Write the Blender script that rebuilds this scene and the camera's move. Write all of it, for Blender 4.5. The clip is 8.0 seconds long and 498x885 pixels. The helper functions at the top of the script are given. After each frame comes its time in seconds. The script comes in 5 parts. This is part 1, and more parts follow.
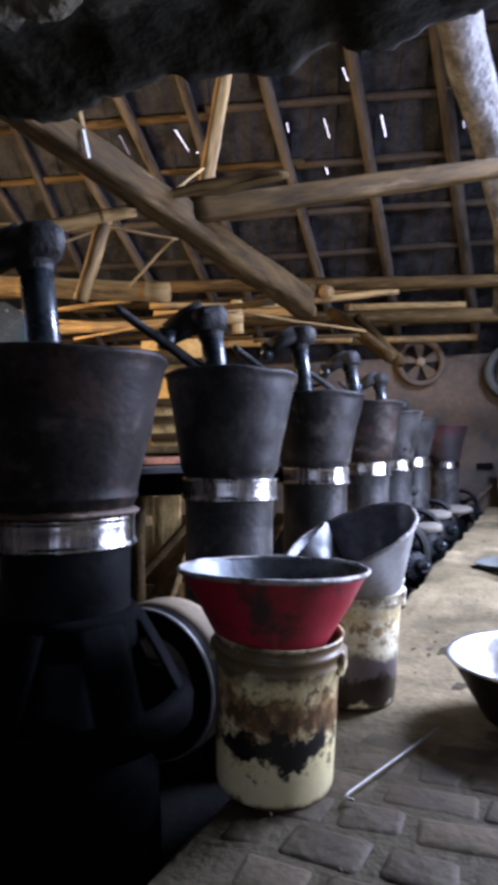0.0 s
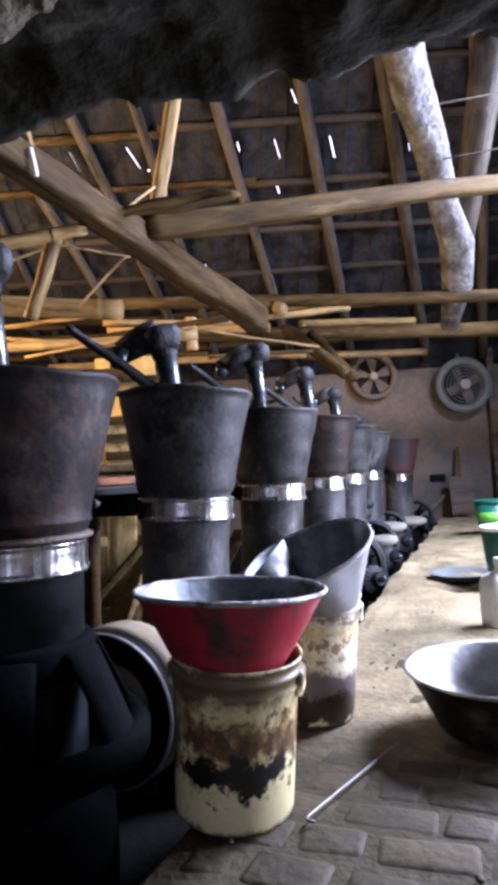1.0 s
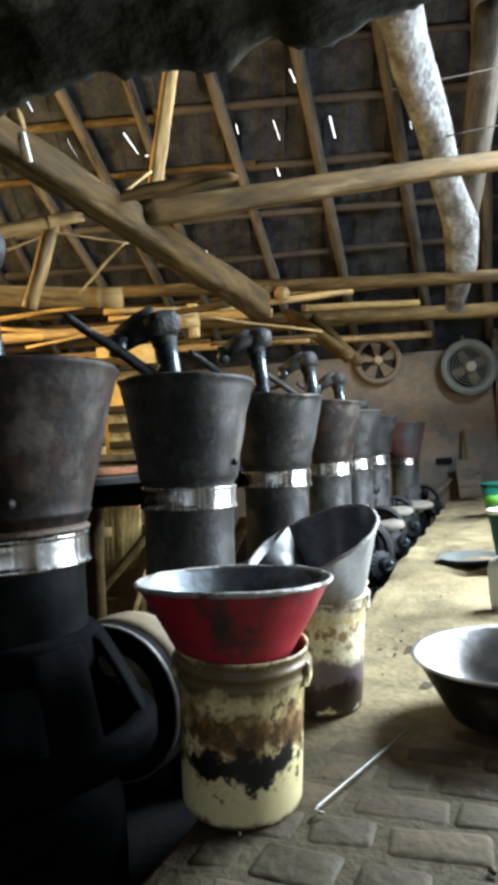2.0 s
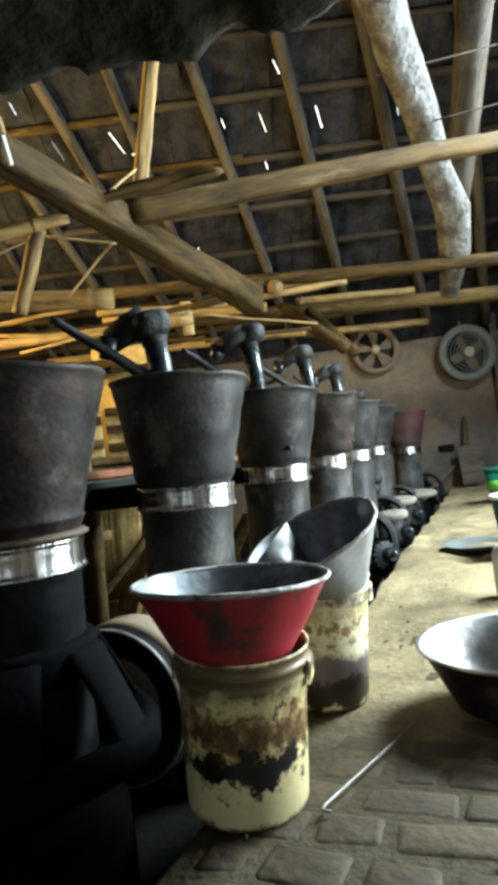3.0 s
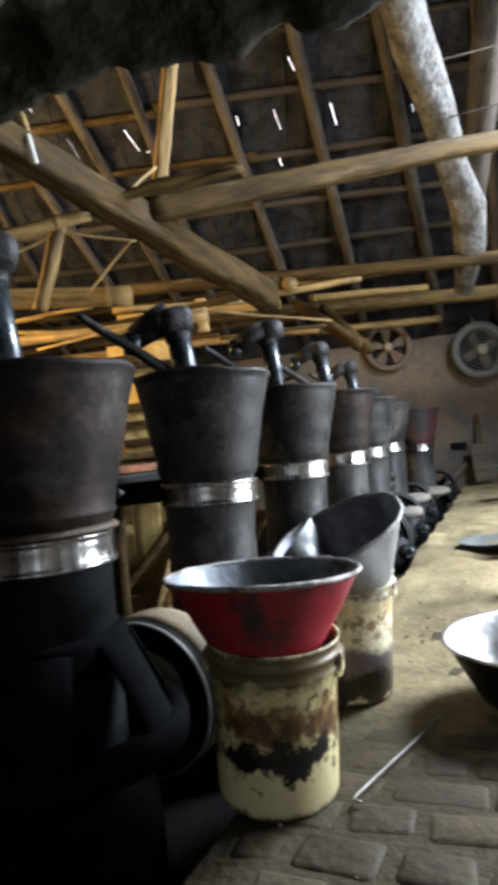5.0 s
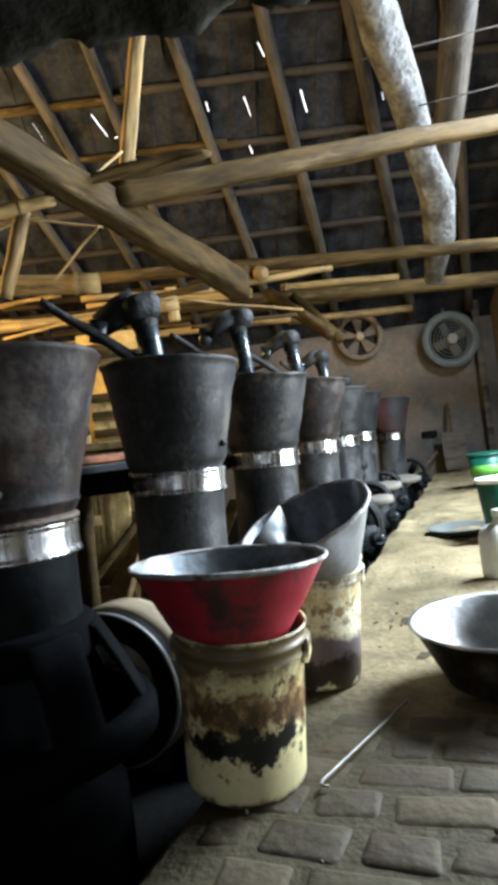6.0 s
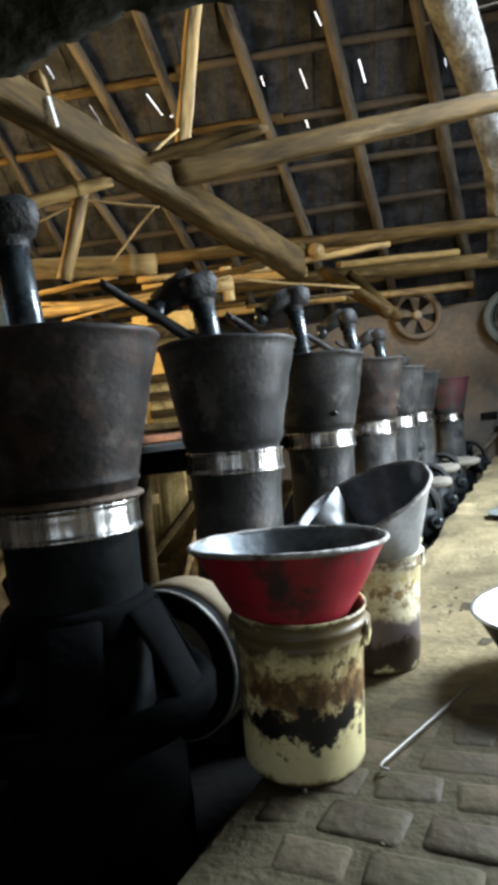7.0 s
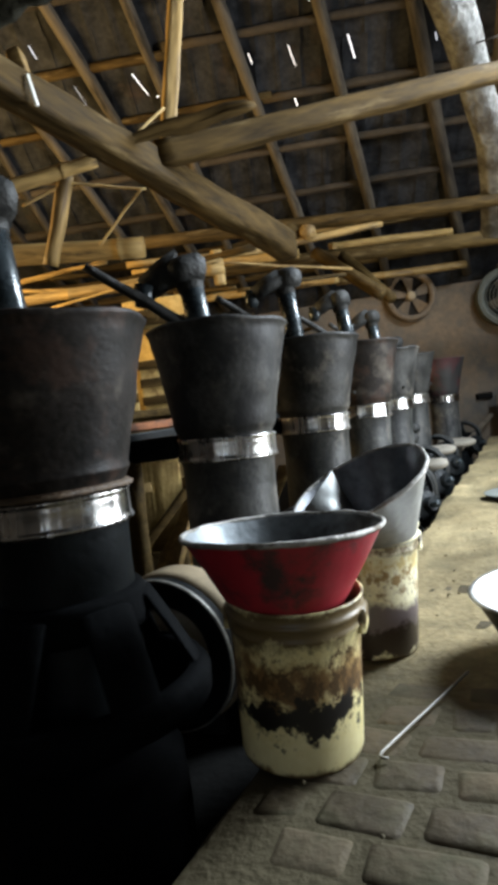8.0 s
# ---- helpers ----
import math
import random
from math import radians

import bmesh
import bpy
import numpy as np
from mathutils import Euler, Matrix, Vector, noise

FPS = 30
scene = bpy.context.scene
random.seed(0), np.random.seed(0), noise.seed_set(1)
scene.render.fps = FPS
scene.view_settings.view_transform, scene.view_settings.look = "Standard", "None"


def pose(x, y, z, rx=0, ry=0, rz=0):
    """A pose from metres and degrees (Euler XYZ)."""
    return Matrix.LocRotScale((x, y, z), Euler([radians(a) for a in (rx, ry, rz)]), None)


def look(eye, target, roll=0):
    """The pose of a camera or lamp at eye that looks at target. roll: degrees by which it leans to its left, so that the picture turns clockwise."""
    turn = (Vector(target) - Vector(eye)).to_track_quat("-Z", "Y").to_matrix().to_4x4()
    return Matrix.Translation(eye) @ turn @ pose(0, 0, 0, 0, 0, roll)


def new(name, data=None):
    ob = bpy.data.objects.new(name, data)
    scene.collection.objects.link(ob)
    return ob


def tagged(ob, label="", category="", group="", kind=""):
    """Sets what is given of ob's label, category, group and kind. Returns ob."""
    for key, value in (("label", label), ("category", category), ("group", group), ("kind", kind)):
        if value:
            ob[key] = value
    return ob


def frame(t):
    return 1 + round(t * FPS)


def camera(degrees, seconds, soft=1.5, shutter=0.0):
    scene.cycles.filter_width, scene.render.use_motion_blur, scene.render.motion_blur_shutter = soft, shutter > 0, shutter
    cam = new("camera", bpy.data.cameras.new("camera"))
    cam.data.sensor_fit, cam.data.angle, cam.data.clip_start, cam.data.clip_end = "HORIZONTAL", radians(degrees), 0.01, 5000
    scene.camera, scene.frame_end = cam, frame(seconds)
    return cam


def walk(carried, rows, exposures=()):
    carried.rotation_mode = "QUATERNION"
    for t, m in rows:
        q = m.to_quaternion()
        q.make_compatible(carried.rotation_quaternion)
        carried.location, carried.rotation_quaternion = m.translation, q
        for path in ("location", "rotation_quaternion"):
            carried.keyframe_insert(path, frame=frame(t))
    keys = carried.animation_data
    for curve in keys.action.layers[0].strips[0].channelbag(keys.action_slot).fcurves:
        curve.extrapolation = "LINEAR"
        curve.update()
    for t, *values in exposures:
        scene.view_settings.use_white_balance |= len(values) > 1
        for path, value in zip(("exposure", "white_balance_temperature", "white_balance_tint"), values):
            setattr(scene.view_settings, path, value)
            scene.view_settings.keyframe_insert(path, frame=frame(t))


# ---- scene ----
cam = camera(43.5, 8.0, soft=4.9, shutter=0.5)
PATH = [
    (0, (-0.015, -0.061, 0.78), (-0.139, 1.934, 0.84), -2.4),
    (0.5, (-0.013, -0.074, 0.783), (-0.009, 1.926, 0.827), -2.8),
    (1, (-0.007, -0.057, 0.793), (0.008, 1.94, 0.893), -3.6),
    (2.5, (0.017, -0.007, 0.794), (0.008, 1.992, 0.838), -5.7),
    (3, (0.032, 0.003, 0.795), (0.016, 2.002, 0.841), -7.2),
    (3.5, (-0.002, -0.012, 0.796), (-0.127, 1.984, 0.834), -8.1),
    (4, (-0.06, -0.07, 0.798), (-0.445, 1.891, 0.861), -6.6),
    (4.5, (-0.056, -0.068, 0.794), (-0.315, 1.914, 0.874), -5.6),
    (5, (-0.024, -0.016, 0.796), (-0.067, 1.983, 0.837), -7.0),
    (5.2, (-0.016, -0.007, 0.794), (0.001, 1.993, 0.82), -6.8),
    (6.3, (-0.004, 0.005, 0.783), (0.028, 2.005, 0.77), -7.5),
    (6.5, (-0.006, 0.019, 0.783), (-0.013, 2.019, 0.759), -7.3),
    (7, (-0.022, 0.013, 0.784), (-0.161, 2.008, 0.745), -7.2),
    (7.5, (-0.021, 0.015, 0.781), (-0.171, 2.009, 0.731), -7.2),
    (8, (-0.015, 0.057, 0.783), (-0.146, 2.05, 0.695), -8.3),
]
EXPOSURES = [(0, 0.24, 5200, 31), (1.0, 0.76, 5350, 33), (2.4, 0.70, 5950, 2), (3.5, 0.63, 6050, 2), (4.0, 0.17, 6500, 4), (5.0, 0.33, 5950, 14), (6.4, 0.65, 5750, 8), (8.0, 0.26, 6150, 9)]
walk(cam, [(t, look(eye, target, roll)) for t, eye, target, roll in PATH], EXPOSURES)

# ---------------------------------------------------------------- world and light
# The plan: x right, y towards the back wall, the row of presses runs along ROW.
ROW = Vector((0.372, 0.928, 0.0))
ACROSS = Vector((0.928, -0.372, 0.0))
WEST, EAST, SOUTH, NORTH = -4.0, 3.9, -2.2, 9.05
DOOR_Y0, DOOR_Y1, DOOR_Z = 1.1, 4.1, 2.15          # wide doorway in the east wall
GABLE_Y0, GABLE_Y1, GABLE_Z0, GABLE_Z1 = 2.9, 5.5, 2.75, 4.7   # high opening in the east wall
WIN_Y0, WIN_Y1, WIN_Z0, WIN_Z1 = 2.6, 5.8, 1.5, 2.6   # window in the west wall
BACK_X0, BACK_X1, BACK_Z = -0.5, 0.1, 2.1          # unseen doorway behind the camera, added for the fill lamp

world = bpy.data.worlds.new("sky")
scene.world = world
world.use_nodes = True
wn = world.node_tree.nodes
sky = wn.new("ShaderNodeTexSky")
sky.sky_type, sky.sun_disc = "NISHITA", False
sky.sun_elevation, sky.sun_rotation = radians(26.7), radians(-1)
world.node_tree.links.new(sky.outputs[0], wn["Background"].inputs[0])
wn["Background"].inputs[1].default_value = 0.15


def area_lamp(name, place, target, width, height, watts, colour):
    lamp = bpy.data.lights.new(name, "AREA")
    lamp.shape, lamp.size, lamp.size_y, lamp.energy, lamp.color = "RECTANGLE", width, height, watts, colour
    ob = new(name, lamp)
    ob.matrix_world = look(place, target)
    return ob


def sun_lamp():
    lamp = bpy.data.lights.new("sun", "SUN")
    lamp.energy, lamp.angle, lamp.color = 5.0, radians(0.5), (1.0, 0.90, 0.72)
    ob = new("sun", lamp)
    ob.matrix_world = look((-0.98, 6.51, 4.21), (-0.90, 2.72, 2.30))


sun_lamp()
area_lamp("door_daylight", (EAST - 0.02, 2.6, 1.1), (0, 2.8, 0.85), 1.7, 1.6, 262, (0.95, 0.98, 1.0))
area_lamp("gable_daylight", (EAST - 0.10, 4.2, 3.75), (EAST - 1.1, 3.8, 1.75), 1.5, 1.4, 600, (0.88, 0.95, 1.0))
area_lamp("window_daylight", (WEST + 0.02, 4.2, 2.05), (WEST + 0.7, 4.9, 2.85), 3.0, 1.0, 340, (1.0, 0.66, 0.24))
# weak lamp added behind the camera to put a highlight in the bands
area_lamp("back_daylight", (-0.2, SOUTH + 0.02, 1.1), (-0.2, 3, 0.8), 0.5, 1.9, 4, (0.95, 0.96, 1.0))


# ---------------------------------------------------------------- materials
def ramp(nodes, stops):
    node = nodes.new("ShaderNodeValToRGB")
    el = node.color_ramp.elements
    while len(el) < len(stops):
        el.new(0.5)
    for e, (pos, col) in zip(el, stops):
        e.position, e.color = pos, (*col, 1)
    return node


def surface(name, dark, light, rough=(0.6, 0.9), metal=0.0, coarse=4.0, fine=40.0, bump=0.3, stretch=(1, 1, 1), spread=0.25,
            blotch=None, blotch_scale=3.0, blotch_edge=(0.52, 0.62), vary=0.0, spec=0.5, bump_size=0.01,
            wear=None, wear_scale=9.0, wear_edge=(0.56, 0.66)):
    """A surface whose colour goes from dark to light by two noises, with optional blotches of a third colour."""
    m = bpy.data.materials.new(name)
    m.use_nodes = True
    n, l = m.node_tree.nodes, m.node_tree.links
    b = n["Principled BSDF"]
    co = n.new("ShaderNodeTexCoord")
    mp = n.new("ShaderNodeMapping")
    mp.inputs["Scale"].default_value = stretch
    l.new(co.outputs["Object"], mp.inputs[0])
    rnd = n.new("ShaderNodeObjectInfo")
    off = n.new("ShaderNodeVectorMath")
    off.operation = "MULTIPLY_ADD"
    l.new(rnd.outputs["Random"], off.inputs[0])
    off.inputs[1].default_value = (7.3, 3.1, 5.7)
    l.new(mp.outputs[0], off.inputs[2])
    a, f = n.new("ShaderNodeTexNoise"), n.new("ShaderNodeTexNoise")
    a.inputs["Scale"].default_value, a.inputs["Detail"].default_value = coarse, 5
    f.inputs["Scale"].default_value, f.inputs["Detail"].default_value = fine, 4
    for t in (a, f):
        l.new(off.outputs[0], t.inputs["Vector"])
    mix = n.new("ShaderNodeMath")
    mix.operation = "MULTIPLY_ADD"
    l.new(f.outputs[0], mix.inputs[0])
    mix.inputs[1].default_value = 0.4
    half = n.new("ShaderNodeMath")
    half.operation = "MULTIPLY_ADD"
    l.new(a.outputs[0], half.inputs[0])
    half.inputs[1].default_value, half.inputs[2].default_value = 0.6, 0.0
    l.new(half.outputs[0], mix.inputs[2])
    value = mix.outputs[0]
    if vary:
        v = n.new("ShaderNodeMath")
        v.operation = "MULTIPLY_ADD"
        l.new(rnd.outputs["Random"], v.inputs[0])
        v.inputs[1].default_value = vary
        l.new(value, v.inputs[2])
        s = n.new("ShaderNodeMath")
        s.operation = "SUBTRACT"
        l.new(v.outputs[0], s.inputs[0])
        s.inputs[1].default_value = vary / 2
        value = s.outputs[0]
    cr = ramp(n, [(0.5 - spread, dark), (0.5 + spread, light)])
    l.new(value, cr.inputs[0])
    colour = cr.outputs[0]
    for tint, scale, edge in ((blotch, blotch_scale, blotch_edge), (wear, wear_scale, wear_edge)):
        if not tint:
            continue
        st = n.new("ShaderNodeTexNoise")
        st.inputs["Scale"].default_value, st.inputs["Detail"].default_value, st.inputs["Roughness"].default_value = scale, 6, 0.65
        l.new(off.outputs[0], st.inputs["Vector"])
        mask = ramp(n, [(edge[0], (0, 0, 0)), (edge[1], (1, 1, 1))])
        l.new(st.outputs[0], mask.inputs[0])
        mx = n.new("ShaderNodeMix")
        mx.data_type = "RGBA"
        l.new(mask.outputs[0], mx.inputs["Factor"])
        l.new(colour, mx.inputs[6])
        mx.inputs[7].default_value = (*tint, 1)
        colour = mx.outputs[2]
    l.new(colour, b.inputs["Base Color"])
    rr = n.new("ShaderNodeMapRange")
    rr.inputs["To Min"].default_value, rr.inputs["To Max"].default_value = rough
    rr.inputs["From Min"].default_value, rr.inputs["From Max"].default_value = 0.3, 0.7
    l.new(value, rr.inputs[0])
    l.new(rr.outputs[0], b.inputs["Roughness"])
    b.inputs["Metallic"].default_value = metal
    b.inputs["Specular IOR Level"].default_value = spec
    if bump:
        bp = n.new("ShaderNodeBump")
        bp.inputs["Strength"].default_value, bp.inputs["Distance"].default_value = bump, bump_size
        l.new(value, bp.inputs["Height"])
        l.new(bp.outputs[0], b.inputs["Normal"])
    return m


def plastic_bucket(name="stained_cream_plastic", oily=False):
    """Cream plastic with brown smears round the middle and a black tar patch above the foot."""
    m = surface(name, (0.72, 0.66, 0.40) if oily else (0.66, 0.56, 0.24), (0.86, 0.83, 0.62) if oily else (0.82, 0.76, 0.46), (0.30, 0.55), coarse=5, fine=60, bump=0.08)
    n, l = m.node_tree.nodes, m.node_tree.links
    b = n["Principled BSDF"]
    base = b.inputs["Base Color"].links[0].from_socket
    co = n.new("ShaderNodeTexCoord")
    sep = n.new("ShaderNodeSeparateXYZ")
    l.new(co.outputs["Object"], sep.inputs[0])

    def band(centre, width, scale, gain, cut, tint, before, side, soft_edge=0.16):
        ns = n.new("ShaderNodeTexNoise")
        ns.inputs["Scale"].default_value, ns.inputs["Detail"].default_value, ns.inputs["Roughness"].default_value = scale, 6, 0.7
        run = n.new("ShaderNodeMapping")
        run.inputs["Scale"].default_value = (1, 1, 0.85)
        l.new(co.outputs["Object"], run.inputs[0])
        l.new(run.outputs[0], ns.inputs["Vector"])
        d = n.new("ShaderNodeMath"); d.operation = "SUBTRACT"
        l.new(sep.outputs[2], d.inputs[0]); d.inputs[1].default_value = centre
        d2 = n.new("ShaderNodeMath"); d2.operation = "ABSOLUTE"
        l.new(d.outputs[0], d2.inputs[0])
        d3 = n.new("ShaderNodeMath"); d3.operation = "MULTIPLY_ADD"
        l.new(d2.outputs[0], d3.inputs[0]); d3.inputs[1].default_value = -1.0 / width; d3.inputs[2].default_value = 1.0
        s = n.new("ShaderNodeMath"); s.operation = "MULTIPLY_ADD"
        l.new(ns.outputs[0], s.inputs[0]); s.inputs[1].default_value = gain
        l.new(d3.outputs[0], s.inputs[2])
        value = s.outputs[0]
        if side:
            dot = n.new("ShaderNodeVectorMath"); dot.operation = "DOT_PRODUCT"
            l.new(co.outputs["Object"], dot.inputs[0]); dot.inputs[1].default_value = side
            sd = n.new("ShaderNodeMath"); sd.operation = "ADD"
            l.new(dot.outputs["Value"], sd.inputs[0])
            l.new(value, sd.inputs[1])
            value = sd.outputs[0]
        mask = ramp(n, [(0.45 - soft_edge, (0, 0, 0)), (0.62 + soft_edge, (1, 1, 1))])
        sub = n.new("ShaderNodeMath"); sub.operation = "SUBTRACT"
        l.new(value, sub.inputs[0]); sub.inputs[1].default_value = cut
        l.new(sub.outputs[0], mask.inputs[0])
        mx = n.new("ShaderNodeMix"); mx.data_type = "RGBA"
        l.new(mask.outputs[0], mx.inputs["Factor"])
        l.new(before, mx.inputs[6]); mx.inputs[7].default_value = (*tint, 1)
        return mx.outputs[2]

    cut = 0.55 if oily else 0.0
    c = band(0.225, 0.12, 7, 3.2, 1.75 + cut, (0.42, 0.30, 0.12), base, 0)
    c = band(0.205, 0.12, 16, 3.8, 2.02 + cut, (0.19, 0.11, 0.042), c, 0)
    c = band(0.195, 0.13, 38, 4.6, 2.60 + cut, (0.085, 0.05, 0.02), c, 0)
    c = band(0.150, 0.30, 60, 4.2, 3.05, (0.22, 0.15, 0.06), c, 0)
    c = band(0.335, 0.045, 18, 2.4, 0.74 + cut, (0.12, 0.085, 0.035), c, 0)
    c = band(0.0, 0.030, 25, 2.0, 1.1, (0.13, 0.085, 0.03), c, 0)
    c = band(0.135, 0.080, 15, 3.6, 2.33 + 3 * cut, (0.008, 0.007, 0.006), c, (2.4, -2.3, 0.0), 0.03)
    if oily:
        c = band(0.115, 0.115, 9, 1.1, 0.55, (0.15, 0.12, 0.12), c, 0, 0.05)
        c = band(0.055, 0.075, 14, 2.6, 1.25, (0.03, 0.018, 0.010), c, 0, 0.05)
        c = band(0.10, 0.10, 45, 4.0, 3.1, (0.6, 0.55, 0.45), c, 0, 0.02)
        c = band(0.29, 0.06, 38, 3.4, 2.0, (0.62, 0.50, 0.22), c, 0, 0.14)
        c = band(0.25, 0.07, 44, 3.8, 2.3, (0.30, 0.20, 0.08), c, 0, 0.08)
    l.new(c, b.inputs["Base Color"])
    return m


M = {}
# the broad darker blotches put the floor's dappled shade into the earth's colour
M["soil"] = surface("trodden_earth", (0.13, 0.102, 0.054), (0.34, 0.275, 0.152), (0.6, 0.92), coarse=3.0, fine=40, bump=1.0, spread=0.18, blotch=(0.105, 0.088, 0.050), blotch_scale=2.2, blotch_edge=(0.46, 0.64), bump_size=0.02, spec=0.12)


def shade_and_oil(m, centre, reach, tint):
    """A ragged dark patch round a place: shade and oil put into the earth's colour."""
    n, l = m.node_tree.nodes, m.node_tree.links
    b = n["Principled BSDF"]
    before = b.inputs["Base Color"].links[0].from_socket
    co = n.new("ShaderNodeTexCoord")
    d = n.new("ShaderNodeVectorMath"); d.operation = "DISTANCE"
    l.new(co.outputs["Object"], d.inputs[0]); d.inputs[1].default_value = centre
    ns = n.new("ShaderNodeTexNoise")
    ns.inputs["Scale"].default_value, ns.inputs["Detail"].default_value, ns.inputs["Roughness"].default_value = 2.6, 6, 0.65
    l.new(co.outputs["Object"], ns.inputs["Vector"])
    s = n.new("ShaderNodeMath"); s.operation = "MULTIPLY_ADD"
    l.new(ns.outputs[0], s.inputs[0]); s.inputs[1].default_value = 1.3
    l.new(d.outputs["Value"], s.inputs[2])
    mask = n.new("ShaderNodeMapRange")
    mask.inputs["From Min"].default_value, mask.inputs["From Max"].default_value = reach + 0.85, reach + 0.25
    l.new(s.outputs[0], mask.inputs[0])
    mx = n.new("ShaderNodeMix"); mx.data_type = "RGBA"
    l.new(mask.outputs[0], mx.inputs["Factor"])
    l.new(before, mx.inputs[6]); mx.inputs[7].default_value = (*tint, 1)
    l.new(mx.outputs[2], b.inputs["Base Color"])


# the near floor's shade, mixed with oil, darkens the soil colour here
shade_and_oil(M["soil"], (0.10, 0.9, 0.0), 1.04, (0.058, 0.049, 0.028))
M["brick"] = surface("worn_paving_brick", (0.040, 0.032, 0.020), (0.108, 0.084, 0.051), (0.55, 0.92), coarse=7, fine=32, bump=0.7, spread=0.2, vary=0.24, blotch=(0.052, 0.047, 0.026), blotch_scale=7, blotch_edge=(0.46, 0.66), bump_size=0.02, spec=0.15)
# near black: oily dirt with the shade of the pit in its colour
M["pit"] = surface("black_dirt_and_shade", (0.002, 0.002, 0.002), (0.007, 0.007, 0.0065), (0.75, 0.95), coarse=5, fine=30, bump=0.6, bump_size=0.03, spec=0.05)
M["mud"] = surface("mud_plaster", (0.055, 0.040, 0.026), (0.20, 0.138, 0.080), (0.8, 0.97), coarse=1.8, fine=14, bump=0.9, spread=0.18, blotch=(0.048, 0.045, 0.040), blotch_scale=0.9, blotch_edge=(0.42, 0.62), bump_size=0.03, wear=(0.075, 0.062, 0.047), wear_scale=3.4, wear_edge=(0.50, 0.68))
M["tile"] = surface("sooty_roof_tile", (0.004, 0.004, 0.005), (0.034, 0.034, 0.036), (0.8, 0.98), coarse=4, fine=24, bump=0.7, spread=0.17, blotch=(0.038, 0.026, 0.020), blotch_scale=2.2, blotch_edge=(0.58, 0.72), wear=(0.004, 0.004, 0.0045), wear_scale=3.1, wear_edge=(0.50, 0.64), spec=0.2)
M["bamboo"] = surface("smoked_bamboo", (0.095, 0.056, 0.017), (0.41, 0.275, 0.098), (0.5, 0.8), coarse=10, fine=50, bump=0.7, stretch=(0.14, 1, 1), spread=0.17, vary=0.15, blotch=(0.06, 0.038, 0.015), blotch_scale=10, blotch_edge=(0.54, 0.68), spec=0.3)
M["timber"] = surface("old_sawn_timber", (0.017, 0.0105, 0.0033), (0.092, 0.059, 0.020), (0.65, 0.9), coarse=9, fine=46, bump=1.0, stretch=(0.16, 1, 1), spread=0.16, vary=0.12, blotch=(0.020, 0.0125, 0.005), blotch_scale=8, blotch_edge=(0.50, 0.66), bump_size=0.015, spec=0.08, wear=(0.12, 0.085, 0.038), wear_scale=13, wear_edge=(0.58, 0.70))
M["redwood"] = surface("red_brown_board", (0.07, 0.025, 0.010), (0.20, 0.075, 0.028), (0.6, 0.9), coarse=8, fine=40, bump=0.8, stretch=(0.2, 1, 1), spread=0.18, blotch=(0.03, 0.018, 0.012), blotch_scale=7, blotch_edge=(0.52, 0.68), spec=0.2)
# light yellow, with the warm light on the clutter put into the colour
M["straw"] = surface("lit_yellow_strawboard", (0.24, 0.165, 0.055), (0.50, 0.37, 0.15), (0.8, 0.97), coarse=7, fine=50, bump=0.8, spread=0.2, blotch=(0.15, 0.09, 0.035), blotch_scale=6, blotch_edge=(0.52, 0.68), spec=0.15)
M["junk"] = surface("dim_dusty_sackcloth", (0.045, 0.042, 0.030), (0.16, 0.145, 0.10), (0.85, 1.0), coarse=6, fine=60, bump=0.9, spread=0.2, vary=0.4, blotch=(0.03, 0.045, 0.035), blotch_scale=4, blotch_edge=(0.50, 0.62), spec=0.1)
# darker copy of the wood, with the shade under the tiles in its colour
M["batten"] = surface("shade_dark_batten", (0.012, 0.010, 0.008), (0.055, 0.043, 0.030), (0.8, 0.97), coarse=3, fine=22, bump=0.5, vary=0.3, spec=0.2)
M["rafter"] = surface("sooty_rafter_wood", (0.018, 0.0145, 0.011), (0.100, 0.082, 0.060), (0.7, 0.95), coarse=9, fine=40, bump=0.9, stretch=(0.16, 1, 1), spread=0.18, vary=0.25, blotch=(0.018, 0.015, 0.012), blotch_scale=8, blotch_edge=(0.54, 0.68), spec=0.2)
M["trunk"] = surface("whitewashed_log", (0.035, 0.032, 0.028), (0.20, 0.195, 0.18), (0.75, 0.97), coarse=6, fine=24, bump=1.0, spread=0.2, blotch=(0.045, 0.038, 0.030), blotch_scale=5, blotch_edge=(0.48, 0.62), bump_size=0.04)
M["iron"] = surface("greasy_sheet_iron", (0.005, 0.0052, 0.005), (0.046, 0.045, 0.042), (0.42, 0.70), metal=0.0, coarse=6, fine=60, bump=0.6, bump_size=0.008, spread=0.14, stretch=(1, 1, 0.8), blotch=(0.085, 0.076, 0.062), blotch_scale=7.5, blotch_edge=(0.56, 0.70), vary=0.1, spec=0.22, wear=(0.009, 0.009, 0.009), wear_scale=4.5, wear_edge=(0.48, 0.58))
M["rusty"] = surface("rusty_sheet_iron", (0.0028, 0.0026, 0.0023), (0.0200, 0.0162, 0.0135), (0.42, 0.72), metal=0.0, coarse=6, fine=60, bump=0.6, bump_size=0.008, spread=0.14, blotch=(0.030, 0.0185, 0.0135), blotch_scale=8, blotch_edge=(0.50, 0.60), vary=0.1, spec=0.14, wear=(0.066, 0.057, 0.046), wear_scale=6, wear_edge=(0.56, 0.70))
M["redpaint"] = surface("old_red_paint_iron", (0.012, 0.008, 0.008), (0.075, 0.013, 0.016), (0.45, 0.75), coarse=4, fine=40, bump=0.3, blotch=(0.016, 0.016, 0.016), blotch_scale=3, blotch_edge=(0.44, 0.54))
